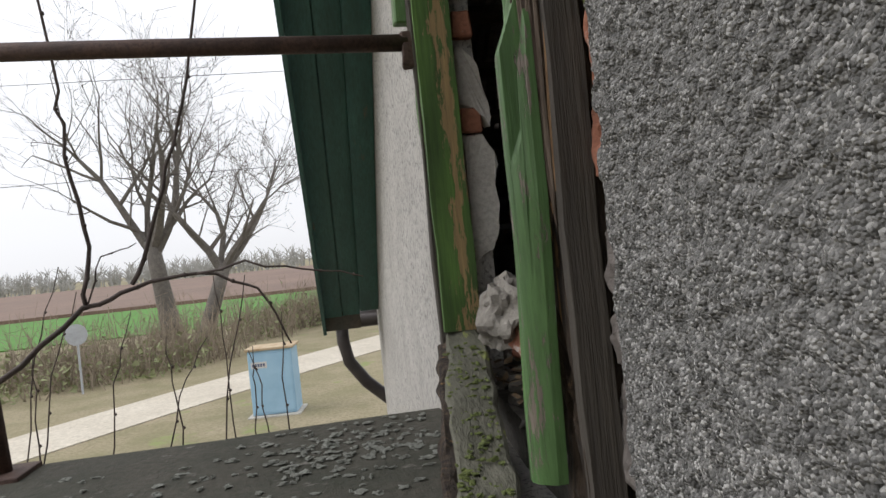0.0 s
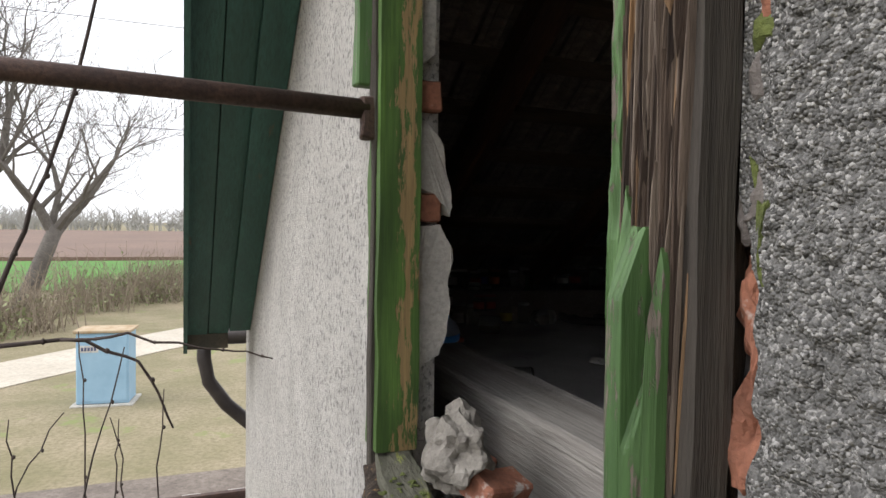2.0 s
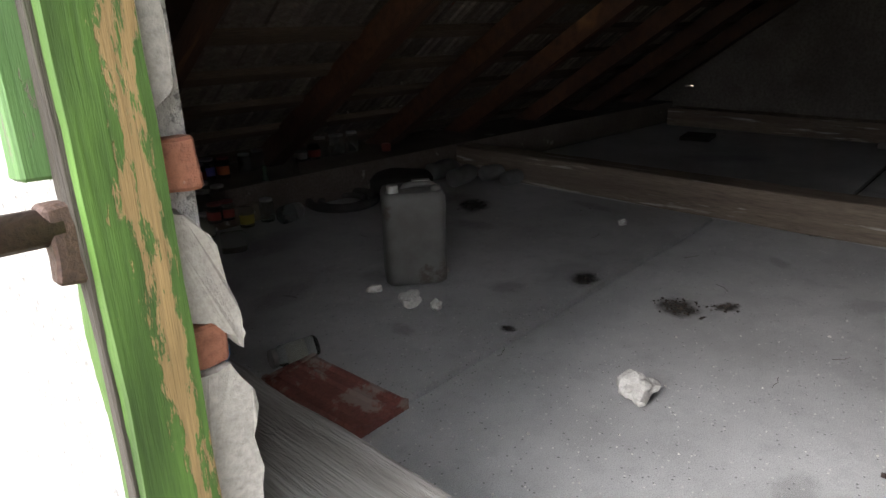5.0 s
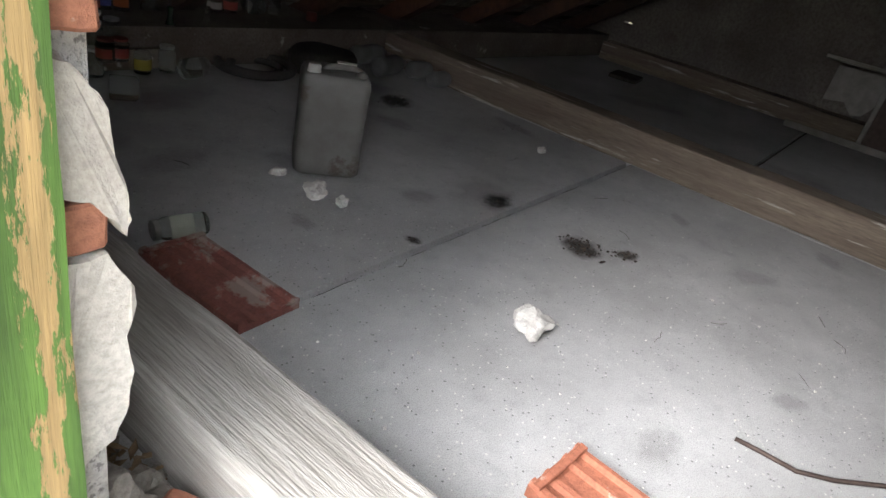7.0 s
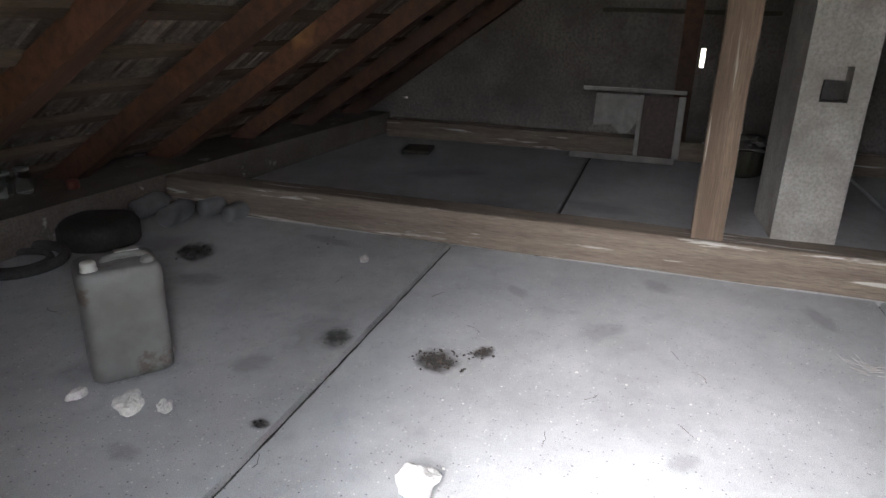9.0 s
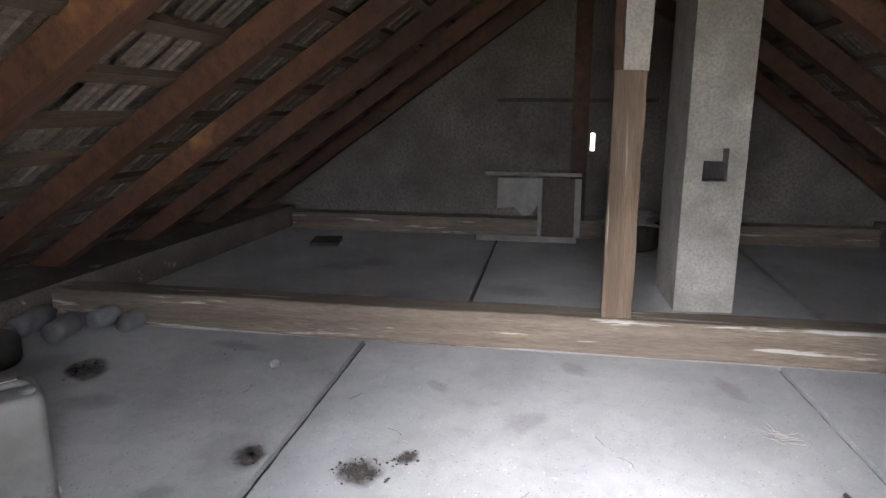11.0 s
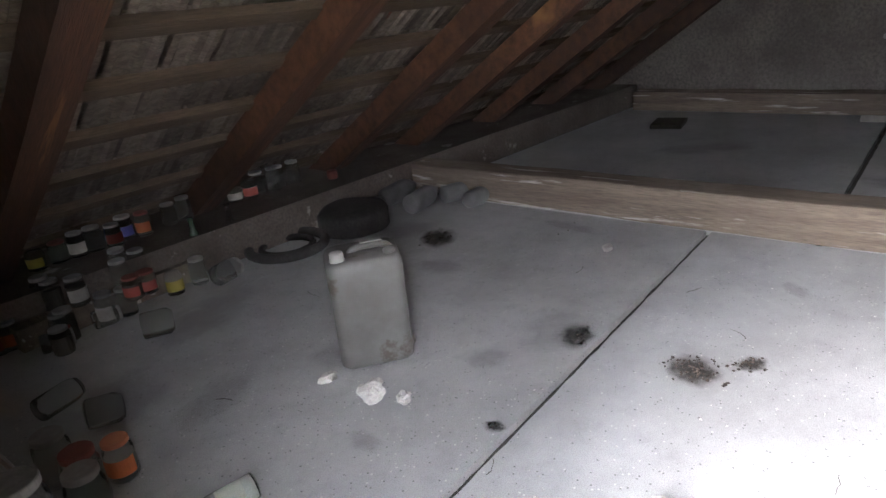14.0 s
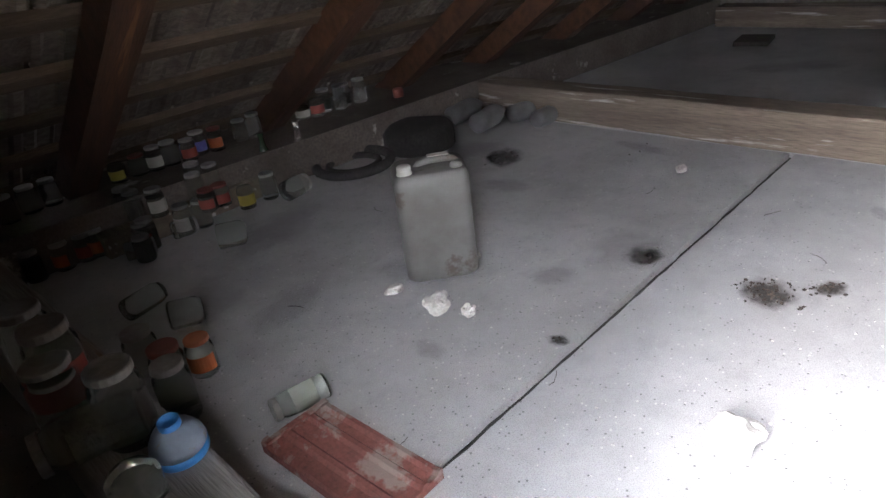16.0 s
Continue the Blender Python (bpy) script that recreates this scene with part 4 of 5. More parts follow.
def grow(bm, p, d, length, r, depth, rng, seg):
    """One bough with its side branches, bending as it goes."""
    pts, radii = [p.copy()], [r]
    n = 4 if depth > 1 else 3
    q, v = p.copy(), d.copy()
    for i in range(n):
        v = (v + Vector((rng.gauss(0, 0.13), rng.gauss(0, 0.13), rng.gauss(0.05, 0.09)))).normalized()
        q = q + v * (length / n)
        pts.append(q.copy())
        radii.append(max(r * (1 - 0.62 * (i + 1) / n), 0.007))
    tube(bm, pts, radii, seg)
    if depth == 0:
        return
    kids = {4: 5, 3: 4, 2: 4, 1: 3}[depth]
    for k in range(kids):
        i = rng.randint(1, n) if k else n
        side = Vector((rng.gauss(0, 1), rng.gauss(0, 1), rng.gauss(0.25, 0.5))).normalized()
        nd = (pts[i] - pts[i - 1]).normalized() * (0.75 if k else 1.3) + side * 0.95
        grow(bm, pts[i], nd.normalized(), length * rng.uniform(0.5, 0.74), max(radii[i] * (0.8 if k == 0 else 0.62), 0.008), depth - 1, rng, max(3, seg - 1))


def tree(name, label, x, y, lean, height, r, seed):
    rng = random.Random(seed)
    t = thing(name, label, "tree", at=pose(x, y, GROUND))
    bm = bmesh.new()
    top = Vector(lean) * height * 0.3
    tube(bm, [Vector((0, 0, -0.1)), top * 0.2, top * 0.6, top], [r * 1.35, r, r * 0.85, r * 0.75], 9)
    part("trunk", bm, M["bark"], t, smooth=True)
    cr = bmesh.new()
    for k in range(4):
        a = 2 * math.pi * (k + rng.random() * 0.5) / 4
        d = Vector((math.cos(a) * 0.85, math.sin(a) * 0.5, rng.uniform(0.6, 1.1))) + Vector(lean) * 0.4
        start = top * rng.uniform(0.75, 1.0)
        grow(cr, start, d.normalized(), height * rng.uniform(0.3, 0.4), r * rng.uniform(0.45, 0.62), 4, rng, 6)
    part("crown", cr, M["bark"], t)


tree("bare_tree", "tall bare tree with wide spreading limbs", -6.3, 31, (-0.12, 0, 1), 14.5, 0.42, 3)
tree("bare_tree", "bare tree leaning over the road", -4.3, 27, (0.35, 0, 0.95), 10.5, 0.32, 8)


def brush_clump(bm, x, y, h, rng, n=26):
    for k in range(n):
        px, py = x + rng.gauss(0, 0.8), y + rng.gauss(0, 0.5)
        hh = h * rng.uniform(0.4, 1.1)
        p = Vector((px, py, GROUND))
        q = p + Vector((rng.gauss(0, 0.25) * hh, rng.gauss(0, 0.2) * hh, hh))
        mid = p.lerp(q, 0.5) + Vector((rng.gauss(0, 0.1), 0, 0))
        tube(bm, [p, mid, q], [0.022, 0.013, 0.004], 3)
        for s in range(3):
            c = p.lerp(q, rng.uniform(0.3, 0.9))
            tube(bm, [c, c + Vector((rng.gauss(0, 0.25), rng.gauss(0, 0.2), rng.uniform(0.05, 0.4)))], [0.008, 0.003], 3)


rng = random.Random(12)
bm = bmesh.new()
for i in range(120):
    x = rng.uniform(-20, 8)
    y = 21.5 + 1.0 * (x + 3.14) * (0.5 if x < -3 else 1.05) + rng.uniform(0, 5) + (4 if x > -3 else 0)
    brush_clump(bm, x, y, rng.uniform(0.8, 2.3), rng)
solo("brushwood", bm, M["brush"], "leafless roadside brushwood", "brushwood", kind="stuff")
bm = bmesh.new()
for i in range(11000):
    x = rng.uniform(-22, 8)
    y = 20.6 + 1.0 * (x + 3.14) * (0.5 if x < -3 else 1.05) + abs(rng.gauss(0, 2.6)) + (4 if x > -3 else 0)
    s = rng.uniform(0.025, 0.075)
    c = Vector((x, y, GROUND + abs(rng.gauss(0, 0.55))))
    vs = [bm.verts.new(c + Vector((rng.gauss(0, s), rng.gauss(0, s), rng.gauss(0, s)))) for k in range(3)]
    bm.faces.new(vs)
solo("undergrowth", bm, M["fresh"], "fresh green and dry undergrowth along the road", "undergrowth", kind="stuff")
bm = bmesh.new()
for i in range(900):
    x = rng.uniform(-190, 120)
    y = 215 + rng.uniform(0, 40)
    h = rng.uniform(3, 7.5)
    tube(bm, [(x, y, GROUND), (x + rng.gauss(0, 0.4), y, GROUND + h)], [0.25, 0.06], 3)
    for k in range(9):
        z = GROUND + h * rng.uniform(0.25, 1.0)
        tube(bm, [(x, y, z - 1), (x + rng.gauss(0, 1.5), y + rng.gauss(0, 1), z + rng.uniform(0, 1.6))], [0.16, 0.05], 3)
solo("far_woods", bm, M["farwood"], "line of bare woods beyond the fields, haze put into their pale colour", "woods", kind="stuff")

wires = thing("overhead_line", "thin overhead wires crossing the sky", "cable")
for z0, y in ((6.9, 24.0), (3.6, 24.0)):
    bm = bmesh.new()
    tube(bm, [(-60 + 10 * i, y, z0 + 0.0016 * (i * 10 - 60) ** 2 * 0.25) for i in range(13)], 0.012, 4)
    part("wire", bm, M["rubber"], wires)

# young shoots standing behind the landing
def shoot(bm, pts, r0, r1, rng):
    pts = [Vector(p) for p in pts]
    fine = []
    for a, b in zip(pts, pts[1:]):
        for k in range(4):
            fine.append(a.lerp(b, k / 4) + Vector((rng.gauss(0, 0.004), rng.gauss(0, 0.006), rng.gauss(0, 0.004))))
    fine.append(pts[-1])
    n = len(fine)
    tube(bm, fine, [r0 + (r1 - r0) * i / (n - 1) for i in range(n)], 6)
    for i in range(2, n - 1, 3):
        lump(bm, fine[i] + Vector((0.003, 0, 0)), (min(r0, 0.006) * 1.1, min(r0, 0.006) * 1.1, min(r0, 0.006) * 1.3), i, 1, 0.2)


rng = random.Random(31)
bush = thing("sapling", "leafless sapling with arching shoots behind the landing", "sapling", at=Matrix.Translation((0, 0, 0.03)))
bm = bmesh.new()
shoot(bm, [(-0.3, 2.5, GROUND), (-0.28, 2.48, -0.8), (-0.2, 2.46, -0.15), (0.104, 2.55, 0.074), (0.352, 2.55, 0.245), (0.482, 2.55, 0.3), (0.666, 2.55, 0.319), (0.823, 2.56, 0.257), (0.893, 2.58, 0.082)], 0.012, 0.0025, rng)
part("stem", bm, M["twig"], bush, smooth=True)
for pts, r in (([(0.355, 2.55, 0.247), (0.371, 2.55, 0.421), (0.345, 2.55, 0.68), (0.334, 2.55, 0.859), (0.3, 2.55, 1.3)], 0.007),
               ([(0.482, 2.55, 0.3), (0.54, 2.55, 0.45), (0.628, 2.55, 0.685), (0.7, 2.54, 0.93), (0.78, 2.53, 1.3)], 0.007),
               ([(0.666, 2.55, 0.319), (0.8, 2.46, 0.33), (1.0, 2.47, 0.29), (1.12, 2.48, 0.26)], 0.004),
               ([(0.36, 2.55, 0.25), (0.4, 2.56, 0.4), (0.5, 2.55, 0.42)], 0.003)):
    bm = bmesh.new()
    shoot(bm, pts, r, r * 0.45, rng)
    part("branch", bm, M["twig"], bush, smooth=True)
for i in range(11):
    x = (-0.02, 0.08, 0.2, 0.3, 0.45, 0.58, 0.66, 0.7, 0.74, 0.78, 0.84)[i]
    bm = bmesh.new()
    lean = rng.uniform(-0.1, 0.22)
    top = rng.uniform(0.05, 0.5) if i < 6 else rng.uniform(-0.02, 0.35)
    y = 2.5 + rng.uniform(0, 0.4)
    shoot(bm, [(x, y, GROUND), (x, y, -0.9), (x + 0.1 * lean, y, -0.35), (x + 0.5 * lean, y, top * 0.5 - 0.1), (x + lean, y, top)], 0.004, 0.0014, rng)
    part("shoot", bm, M["twig"], bush, smooth=True)

# ---- things in the attic ----
def sphere_lump(name, at, size, seed, mat, label, category, group=""):
    bm = lump(bmesh.new(), (0, 0, 0), size, seed, 3, 0.35)
    low = min(v.co.z for v in bm.verts)
    return solo(name, bm, mat, label, category, group, at=Matrix.Translation((at[0], at[1], at[2] - low - 0.003)))


def jerrycan():
    t = thing("jerrycan", "dusty grey plastic jerrycan with a white cap", "jerrycan", at=pose(2.9, 3.34, 0, 0, 0, -38.6))
    w, d, h = 0.26, 0.21, 0.4
    bm = bmesh.new()
    rows = []
    prof = [(0.9, 0.0), (0.985, 0.012), (1.0, 0.035), (0.985, 0.11), (0.985, 0.26), (1.0, 0.35), (0.985, 0.375), (0.93, 0.39), (0.84, 0.396)]
    for s, z in prof:
        ring = []
        hw, hd, c = w / 2 * s, d / 2 * s, 0.035 * s
        for cx, cy, a0 in ((hw - c, hd - c, 0), (-hw + c, hd - c, 90), (-hw + c, -hd + c, 180), (hw - c, -hd + c, 270)):
            for k in range(5):
                a = radians(a0 + 22.5 * k)
                ring.append(bm.verts.new((cx + c * math.cos(a), cy + c * math.sin(a), z)))
        rows.append(ring)
    for a, b in zip(rows, rows[1:]):
        for i in range(len(a)):
            j = (i + 1) % len(a)
            bm.faces.new((a[i], a[j], b[j], b[i]))
    bm.faces.new(rows[0][::-1])
    bm.faces.new(rows[-1])
    part("body", bm, M["can"], t, smooth=True)
    bm = lathe([(0.026, 0.37), (0.027, 0.398), (0.024, 0.4), (0.024, 0.42), (0.021, 0.424)], 16)
    bmesh.ops.translate(bm, vec=(-0.085, -0.06, 0.0), verts=bm.verts)
    part("cap", bm, M["whiteplastic"], t, "white screw cap", smooth=True)
    bm = bmesh.new()
    tube(bm, [(-0.045, 0, 0.385), (-0.03, 0, 0.402), (0.0, 0, 0.41), (0.07, 0, 0.41), (0.09, 0, 0.402), (0.105, 0, 0.385)], 0.013, 8)
    part("handle", bm, M["can"], t, smooth=True)
    part("handle_edge", box(0.0, 0.075, -0.013, 0.013, 0.4235, 0.4275, 0.001), M["whiteplastic"], t)
    bm = lathe([(0.02, 0.385), (0.022, 0.405), (0.012, 0.414)], 12)
    bmesh.ops.translate(bm, vec=(0.09, -0.06, 0), verts=bm.verts)
    part("vent_boss", bm, M["can"], t, smooth=True)


jerrycan()


def roof_tile(m, mat, label):
    """A ribbed interlocking tile."""
    t = thing("roof_tile", label, "roof tile", "loose roof tiles", at=m)
    bm = bmesh.new()
    w, l = 0.2, 0.43
    prof = [(-0.1, 0.03), (-0.094, 0.037), (-0.078, 0.037), (-0.07, 0.02), (-0.045, 0.018), (-0.036, 0.026), (-0.024, 0.028), (-0.014, 0.018), (0.03, 0.018), (0.038, 0.028), (0.05, 0.028), (0.058, 0.018), (0.08, 0.02), (0.088, 0.03), (0.1, 0.03)]
    rows = []
    for y in (-l / 2, -l / 2 + 0.02, 0, l / 2 - 0.03, l / 2):
        lift = 0.006 if abs(y) > 0.2 else 0
        rows.append([bm.verts.new((x, y, z + lift)) for x, z in prof] + [bm.verts.new((x, y, 0.004 + 0.3 * z * 0)) for x, z in prof[::-1]])
    for a, b in zip(rows, rows[1:]):
        for i in range(len(a)):
            j = (i + 1) % len(a)
            bm.faces.new((a[i], a[j], b[j], b[i]))
    bm.faces.new(rows[0][::-1])
    bm.faces.new(rows[-1])
    bmesh.ops.recalc_face_normals(bm, faces=bm.faces)
    part("plate", bm, mat, t)
    part("head_rim", roughen(box(-0.098, 0.098, l / 2 - 0.028, l / 2 - 0.008, 0.036, 0.044, 0.002), 0.002, 30, 1, 2), mat, t)


roof_tile(pose(2.06, 2.84, 0, 0, 0, 2), M["clay"], "dull red clay roof tile lying on the floor")
roof_tile(pose(2.2, 1.63, 0, 0, 0, -4), M["clayorange"], "orange clay roof tile, chipped, on the floor")

for k, (x, y, s) in enumerate(((2.63, 2.16, (0.06, 0.048, 0.034)), (2.675, 3.14, (0.045, 0.035, 0.03)), (2.705, 3.03, (0.024, 0.022, 0.02)), (2.674, 3.346, (0.036, 0.022, 0.02)), (3.013, 3.262, (0.013, 0.012, 0.012)), (4.097, 3.004, (0.03, 0.022, 0.016)))):
    sphere_lump("plaster_lump", (x, y, 0), s, k + 2, M["white"], "broken white plaster lump on the floor", "plaster lump", "plaster lumps")

# rubble filling the gap between sill and beam
rng = random.Random(2)
rub = thing("rubble_heap", "heap of broken mortar, brick bits and dry leaves", "rubble")
bm = bmesh.new()
for i in range(260):
    lump(bm, (rng.uniform(1.4, 1.6), rng.uniform(1.3, 2.6), rng.uniform(-0.06, 0.03)), (rng.uniform(0.01, 0.035), rng.uniform(0.01, 0.03), rng.uniform(0.008, 0.02)), i, 1, 0.5)
ob = part("mortar_grit", bm, M["rubble"], rub)
tagged(ob, kind="stuff")
part("bed", roughen(box(1.395, 1.6, 1.25, 2.8, -0.2, -0.02), 0.02, 9, 1, 6), M["rubble"], rub)
for k, (x, y, z, s) in enumerate(((1.47, 2.3, 0.06, (0.06, 0.07, 0.06)), (1.405, 1.99, 0.19, (0.055, 0.09, 0.075)), (1.47, 1.78, 0.1, (0.06, 0.07, 0.05)), (1.5, 1.6, 0.09, (0.05, 0.08, 0.05)), (1.44, 1.45, 0.03, (0.05, 0.05, 0.04)), (1.52, 1.88, 0.07, (0.05, 0.05, 0.025)), (1.42, 1.7, 0.02, (0.04, 0.05, 0.03)))):
    part("mortar_lump", roughen(lump(bmesh.new(), (x, y, z), s, k + 20, 4, 0.4), 0.006, 45, k), M["rubble"], rub)
for k in range(16):
    s0 = rng.uniform(0.018, 0.042)
    part("mortar_lump", lump(bmesh.new(), (rng.uniform(1.42, 1.57), rng.uniform(1.4, 2.35), 0.03 + s0 * 0.4), (s0, s0 * rng.uniform(0.8, 1.6), s0 * 0.6), k + 70, 2, 0.45), M["rubble"], rub)
for x, y, z, a, b in ((1.53, 2.2, 0.07, 35, 12), (1.5, 1.72, 0.1, -40, -15), (1.46, 1.93, 0.13, 20, 25)):
    bm = roughen(box(-0.06, 0.06, -0.034, 0.034, -0.03, 0.03, 0.006), 0.006, 18, x * 9, 2)
    bmesh.ops.transform(bm, matrix=pose(x, y, z, b, 10, a), verts=bm.verts)
    part("brick_piece", bm, M["brick"], rub)
bm = bmesh.new()
for i in range(420):
    c = Vector((rng.uniform(1.38, 1.6), rng.uniform(1.3, 2.6), rng.uniform(0.02, 0.055)))
    a, b = rng.uniform(0, 6.3), rng.uniform(-0.5, 0.5)
    u = Vector((math.cos(a), math.sin(a), b)) * rng.uniform(0.01, 0.026)
    w = Vector((-math.sin(a), math.cos(a), rng.uniform(-0.5, 0.5))) * rng.uniform(0.005, 0.011)
    bm.faces.new([bm.verts.new(c + p) for p in (-u, w, u, -w)])
ob = part("leaves", bm, M["leaf"], rub)
tagged(ob, kind="stuff")


def jar(m, r=0.042, h=0.13, lid="lid", label="", kind="dusty glass preserving jar with a dull tin lid", inside=None):
    t = thing("glass_jar", kind, "jar", "stored preserving jars", at=m)
    part("glass_body", lathe([(r * 0.93, 0.0), (r, 0.006), (r, h * 0.74), (r * 0.95, h * 0.8), (r * 0.8, h * 0.87), (r * 0.8, h * 0.9)], 18), M["glass"], t, smooth=True)
    if inside:
        part("contents", lathe([(r * 0.88, 0.004), (r * 0.9, h * 0.5), (r * 0.88, h * 0.68)], 14), M[inside], t)
    if lid:
        part("lid", lathe([(r * 0.86, h * 0.89), (r * 0.89, h * 0.9), (r * 0.89, h * 0.985), (r * 0.84, h), (r * 0.6, h * 0.992)], 18), M[lid], t, smooth=False)
    if label:
        lo, hi = h * 0.18, h * 0.6
        bm = bmesh.new()
        a0, a1 = radians(185), radians(325)
        vs = [[bm.verts.new(((r + d) * math.cos(a0 + (a1 - a0) * k / 10), (r + d) * math.sin(a0 + (a1 - a0) * k / 10), z)) for z in (lo, hi)] for d in (0.0008, 0.0018) for k in range(11)]
        for o in (0, 11):
            for k in range(10):
                a, b = vs[o + k], vs[o + k + 1]
                bm.faces.new((a[0], b[0], b[1], a[1]))
        part("label", bm, M[label], t, "printed paper label")
    return t


rng = random.Random(77)
LY = 0.2
def shelf_y(x):
    return foot(x) + 0.0
# on the ledge
for x, lab, lid, h in ((2.44, "labelyellow", None, 0.1), (2.54, "", "lidred", 0.1), (2.62, "labelwhite", "lid", 0.12), (2.7, "", "lid", 0.12), (2.78, "labelred", "lid", 0.11), (2.86, "labelblue", "lid", 0.12), (2.94, "labelorange", "lidred", 0.12), (3.1, "", "lid", 0.11), (3.17, "", "lidwhite", 0.13),
                       (3.5, "labelwhite", None, 0.09), (3.58, "labelred", None, 0.11), (3.66, "", "lid", 0.13), (3.74, "", "lidwhite", 0.14), (3.8, "", "lid", 0.13), (3.89, "", "lidwhite", 0.14), (1.95, "", "lid", 0.12), (2.05, "", "lid", 0.12), (2.14, "", "lidwhite", 0.12), (1.82, "", "lid", 0.13)):
    jar(pose(x, shelf_y(x) + rng.uniform(-0.03, 0.03), LY, 0, 0, rng.uniform(-30, 30) - 20), 0.038 + 0.006 * rng.random(), h, lid, lab, kind="small dusty glass jar standing on the eaves ledge")
# on the floor by the ledge
solo("baulk", bar(2.18, 2.98, 4.63, 4.785, 0.0, 0.1, "x", 10, 0.004, 5, 3), M["tiebeam"], "low timber baulk along the foot of the eaves wall", "beam")
for x, y, z, lab, lid, h in ((2.684, 4.742, 0.1, "labelred", "lidwhite", 0.15), (2.635, 4.645, 0.1, "", "lidwhite", 0.13), (2.748, 4.699, 0.1, "", "lidwhite", 0.13), (2.442, 4.642, 0.1, "labelwhite", "lidwhite", 0.13), (2.348, 4.742, 0.1, "", "lid", 0.15), (2.37, 4.711, 0.1, "", "lid", 0.13), (2.663, 4.467, 0.1, "labelred", "lidred", 0.1), (2.599, 4.468, 0.1, "labelred", "lidred", 0.1), (2.508, 4.57, 0, "labelwhite", "lidwhite", 0.14), (2.596, 4.57, 0, "", "lidwhite", 0.13), (2.827, 4.57, 0, "labelyellow", None, 0.12), (2.956, 4.57, 0, "", "lidwhite", 0.13), (2.32, 4.57, 0, "labelred", "lidwhite", 0.13), (2.341, 4.57, 0, "", "lidwhite", 0.14), (2.031, 4.73, 0, "labelorange", "lid", 0.12), (2.125, 4.73, 0, "labelred", "lid", 0.12), (2.176, 4.73, 0, "labelorange", "lid", 0.12), (1.917, 4.73, 0, "", "lid", 0.13), (2.275, 4.469, 0, "", "lid", 0.11)):
    jar(pose(x, y, z + 0.003, 0, 0, rng.uniform(-30, 30) - 20), 0.04, h, lid, lab, kind="dusty glass jar standing in the row at the wall foot", inside="dung" if rng.random() < 0.3 else None)
# lying jars
def lying(x, y, r, h, a, lid, z=0.0, lab=""):
    jar(pose(x, y, z + r, 90, 0, a), r, h, lid, lab, kind="dusty glass jar lying on its side")
lying(2.971, 4.45, 0.05, 0.14, 100, "lidwhite")
lying(2.222, 4.544, 0.04, 0.12, 70, "lidwhite")
lying(2.509, 4.269, 0.055, 0.13, 60, None)
lying(2.44, 4.562, 0.04, 0.11, 80, "lidwhite")
lying(2.194, 3.099, 0.036, 0.16, -101, "lidwhite", lab="labelwhite")
lying(2.013, 4.029, 0.042, 0.17, 105, None)
lying(2.087, 3.837, 0.05, 0.12, 60, None)
# the large jars in the corner beside the hatch
for x, y, z, r, h, lab, lid, name in ((2.036, 3.507, 0, 0.042, 0.125, "labelorange", "lidorange", "small jar with an orange lid and label on the floor"), (1.896, 3.369, 0, 0.05, 0.18, "", "lid", "tall dusty preserving jar with a tin lid"), (1.931, 3.477, 0, 0.05, 0.17, "", "lidred", "dusty preserving jar with a red rubber ring"), (1.922, 3.65, 0, 0.05, 0.16, "", "lid", "dusty preserving jar with a tin lid"), (1.712, 3.084, 0.222, 0.055, 0.19, "", "lidwhite", "large pickle jar with a broad tin lid on the beam"), (1.64, 2.874, 0.222, 0.05, 0.1, "", "", "squat dark jar on the beam"), (1.64, 3.299, 0.222, 0.06, 0.15, "", "lid", "large dark jar with a tin lid on the beam"), (1.671, 3.335, 0.222, 0.06, 0.22, "labelred", "lid", "large jar with a red ring on the beam"), (1.663, 3.531, 0.222, 0.06, 0.2, "", "lid", "large dusty preserving jar in the dark corner"), (1.64, 3.278, 0.222, 0.05, 0.12, "", "lid", "dusty jar in the dark corner beside the hatch"), (1.798, 4.518, 0, 0.045, 0.14, "labelred", "lid", "jar with a faded red label in the corner")):
    jar(pose(x, y, z, 0, 0, rng.uniform(-20, 20) - 10), r, h, lid, lab, kind=name)
jar(pose(1.733, 3.095, 0.222 + 0.055, 90, 0, -98), 0.054, 0.2, "lidwhite", "", kind="large pickle jar lying on the beam", inside="rubble")

bottle = thing("glass_bottle", "slim dusty glass bottle leaning by the ledge", "bottle", at=pose(3.25, 4.68, 0))
part("glass_body", lathe([(0.03, 0), (0.033, 0.01), (0.033, 0.17), (0.025, 0.2), (0.014, 0.23), (0.013, 0.28), (0.016, 0.285), (0.016, 0.295)], 14), M["glass"], bottle, smooth=True)
bottle = thing("glass_bottle", "dark green glass bottle among the jars", "bottle", at=pose(3.05, 4.7, 0))
gm = material("dark green glass", (0.03, 0.06, 0.03), 0.15, (0.02, 0.04, 0.02), 8, 0.5, 0.0)
part("glass_body", lathe([(0.03, 0), (0.034, 0.01), (0.034, 0.16), (0.025, 0.2), (0.014, 0.23), (0.013, 0.27), (0.016, 0.275), (0.016, 0.285)], 14), gm, bottle, smooth=True)

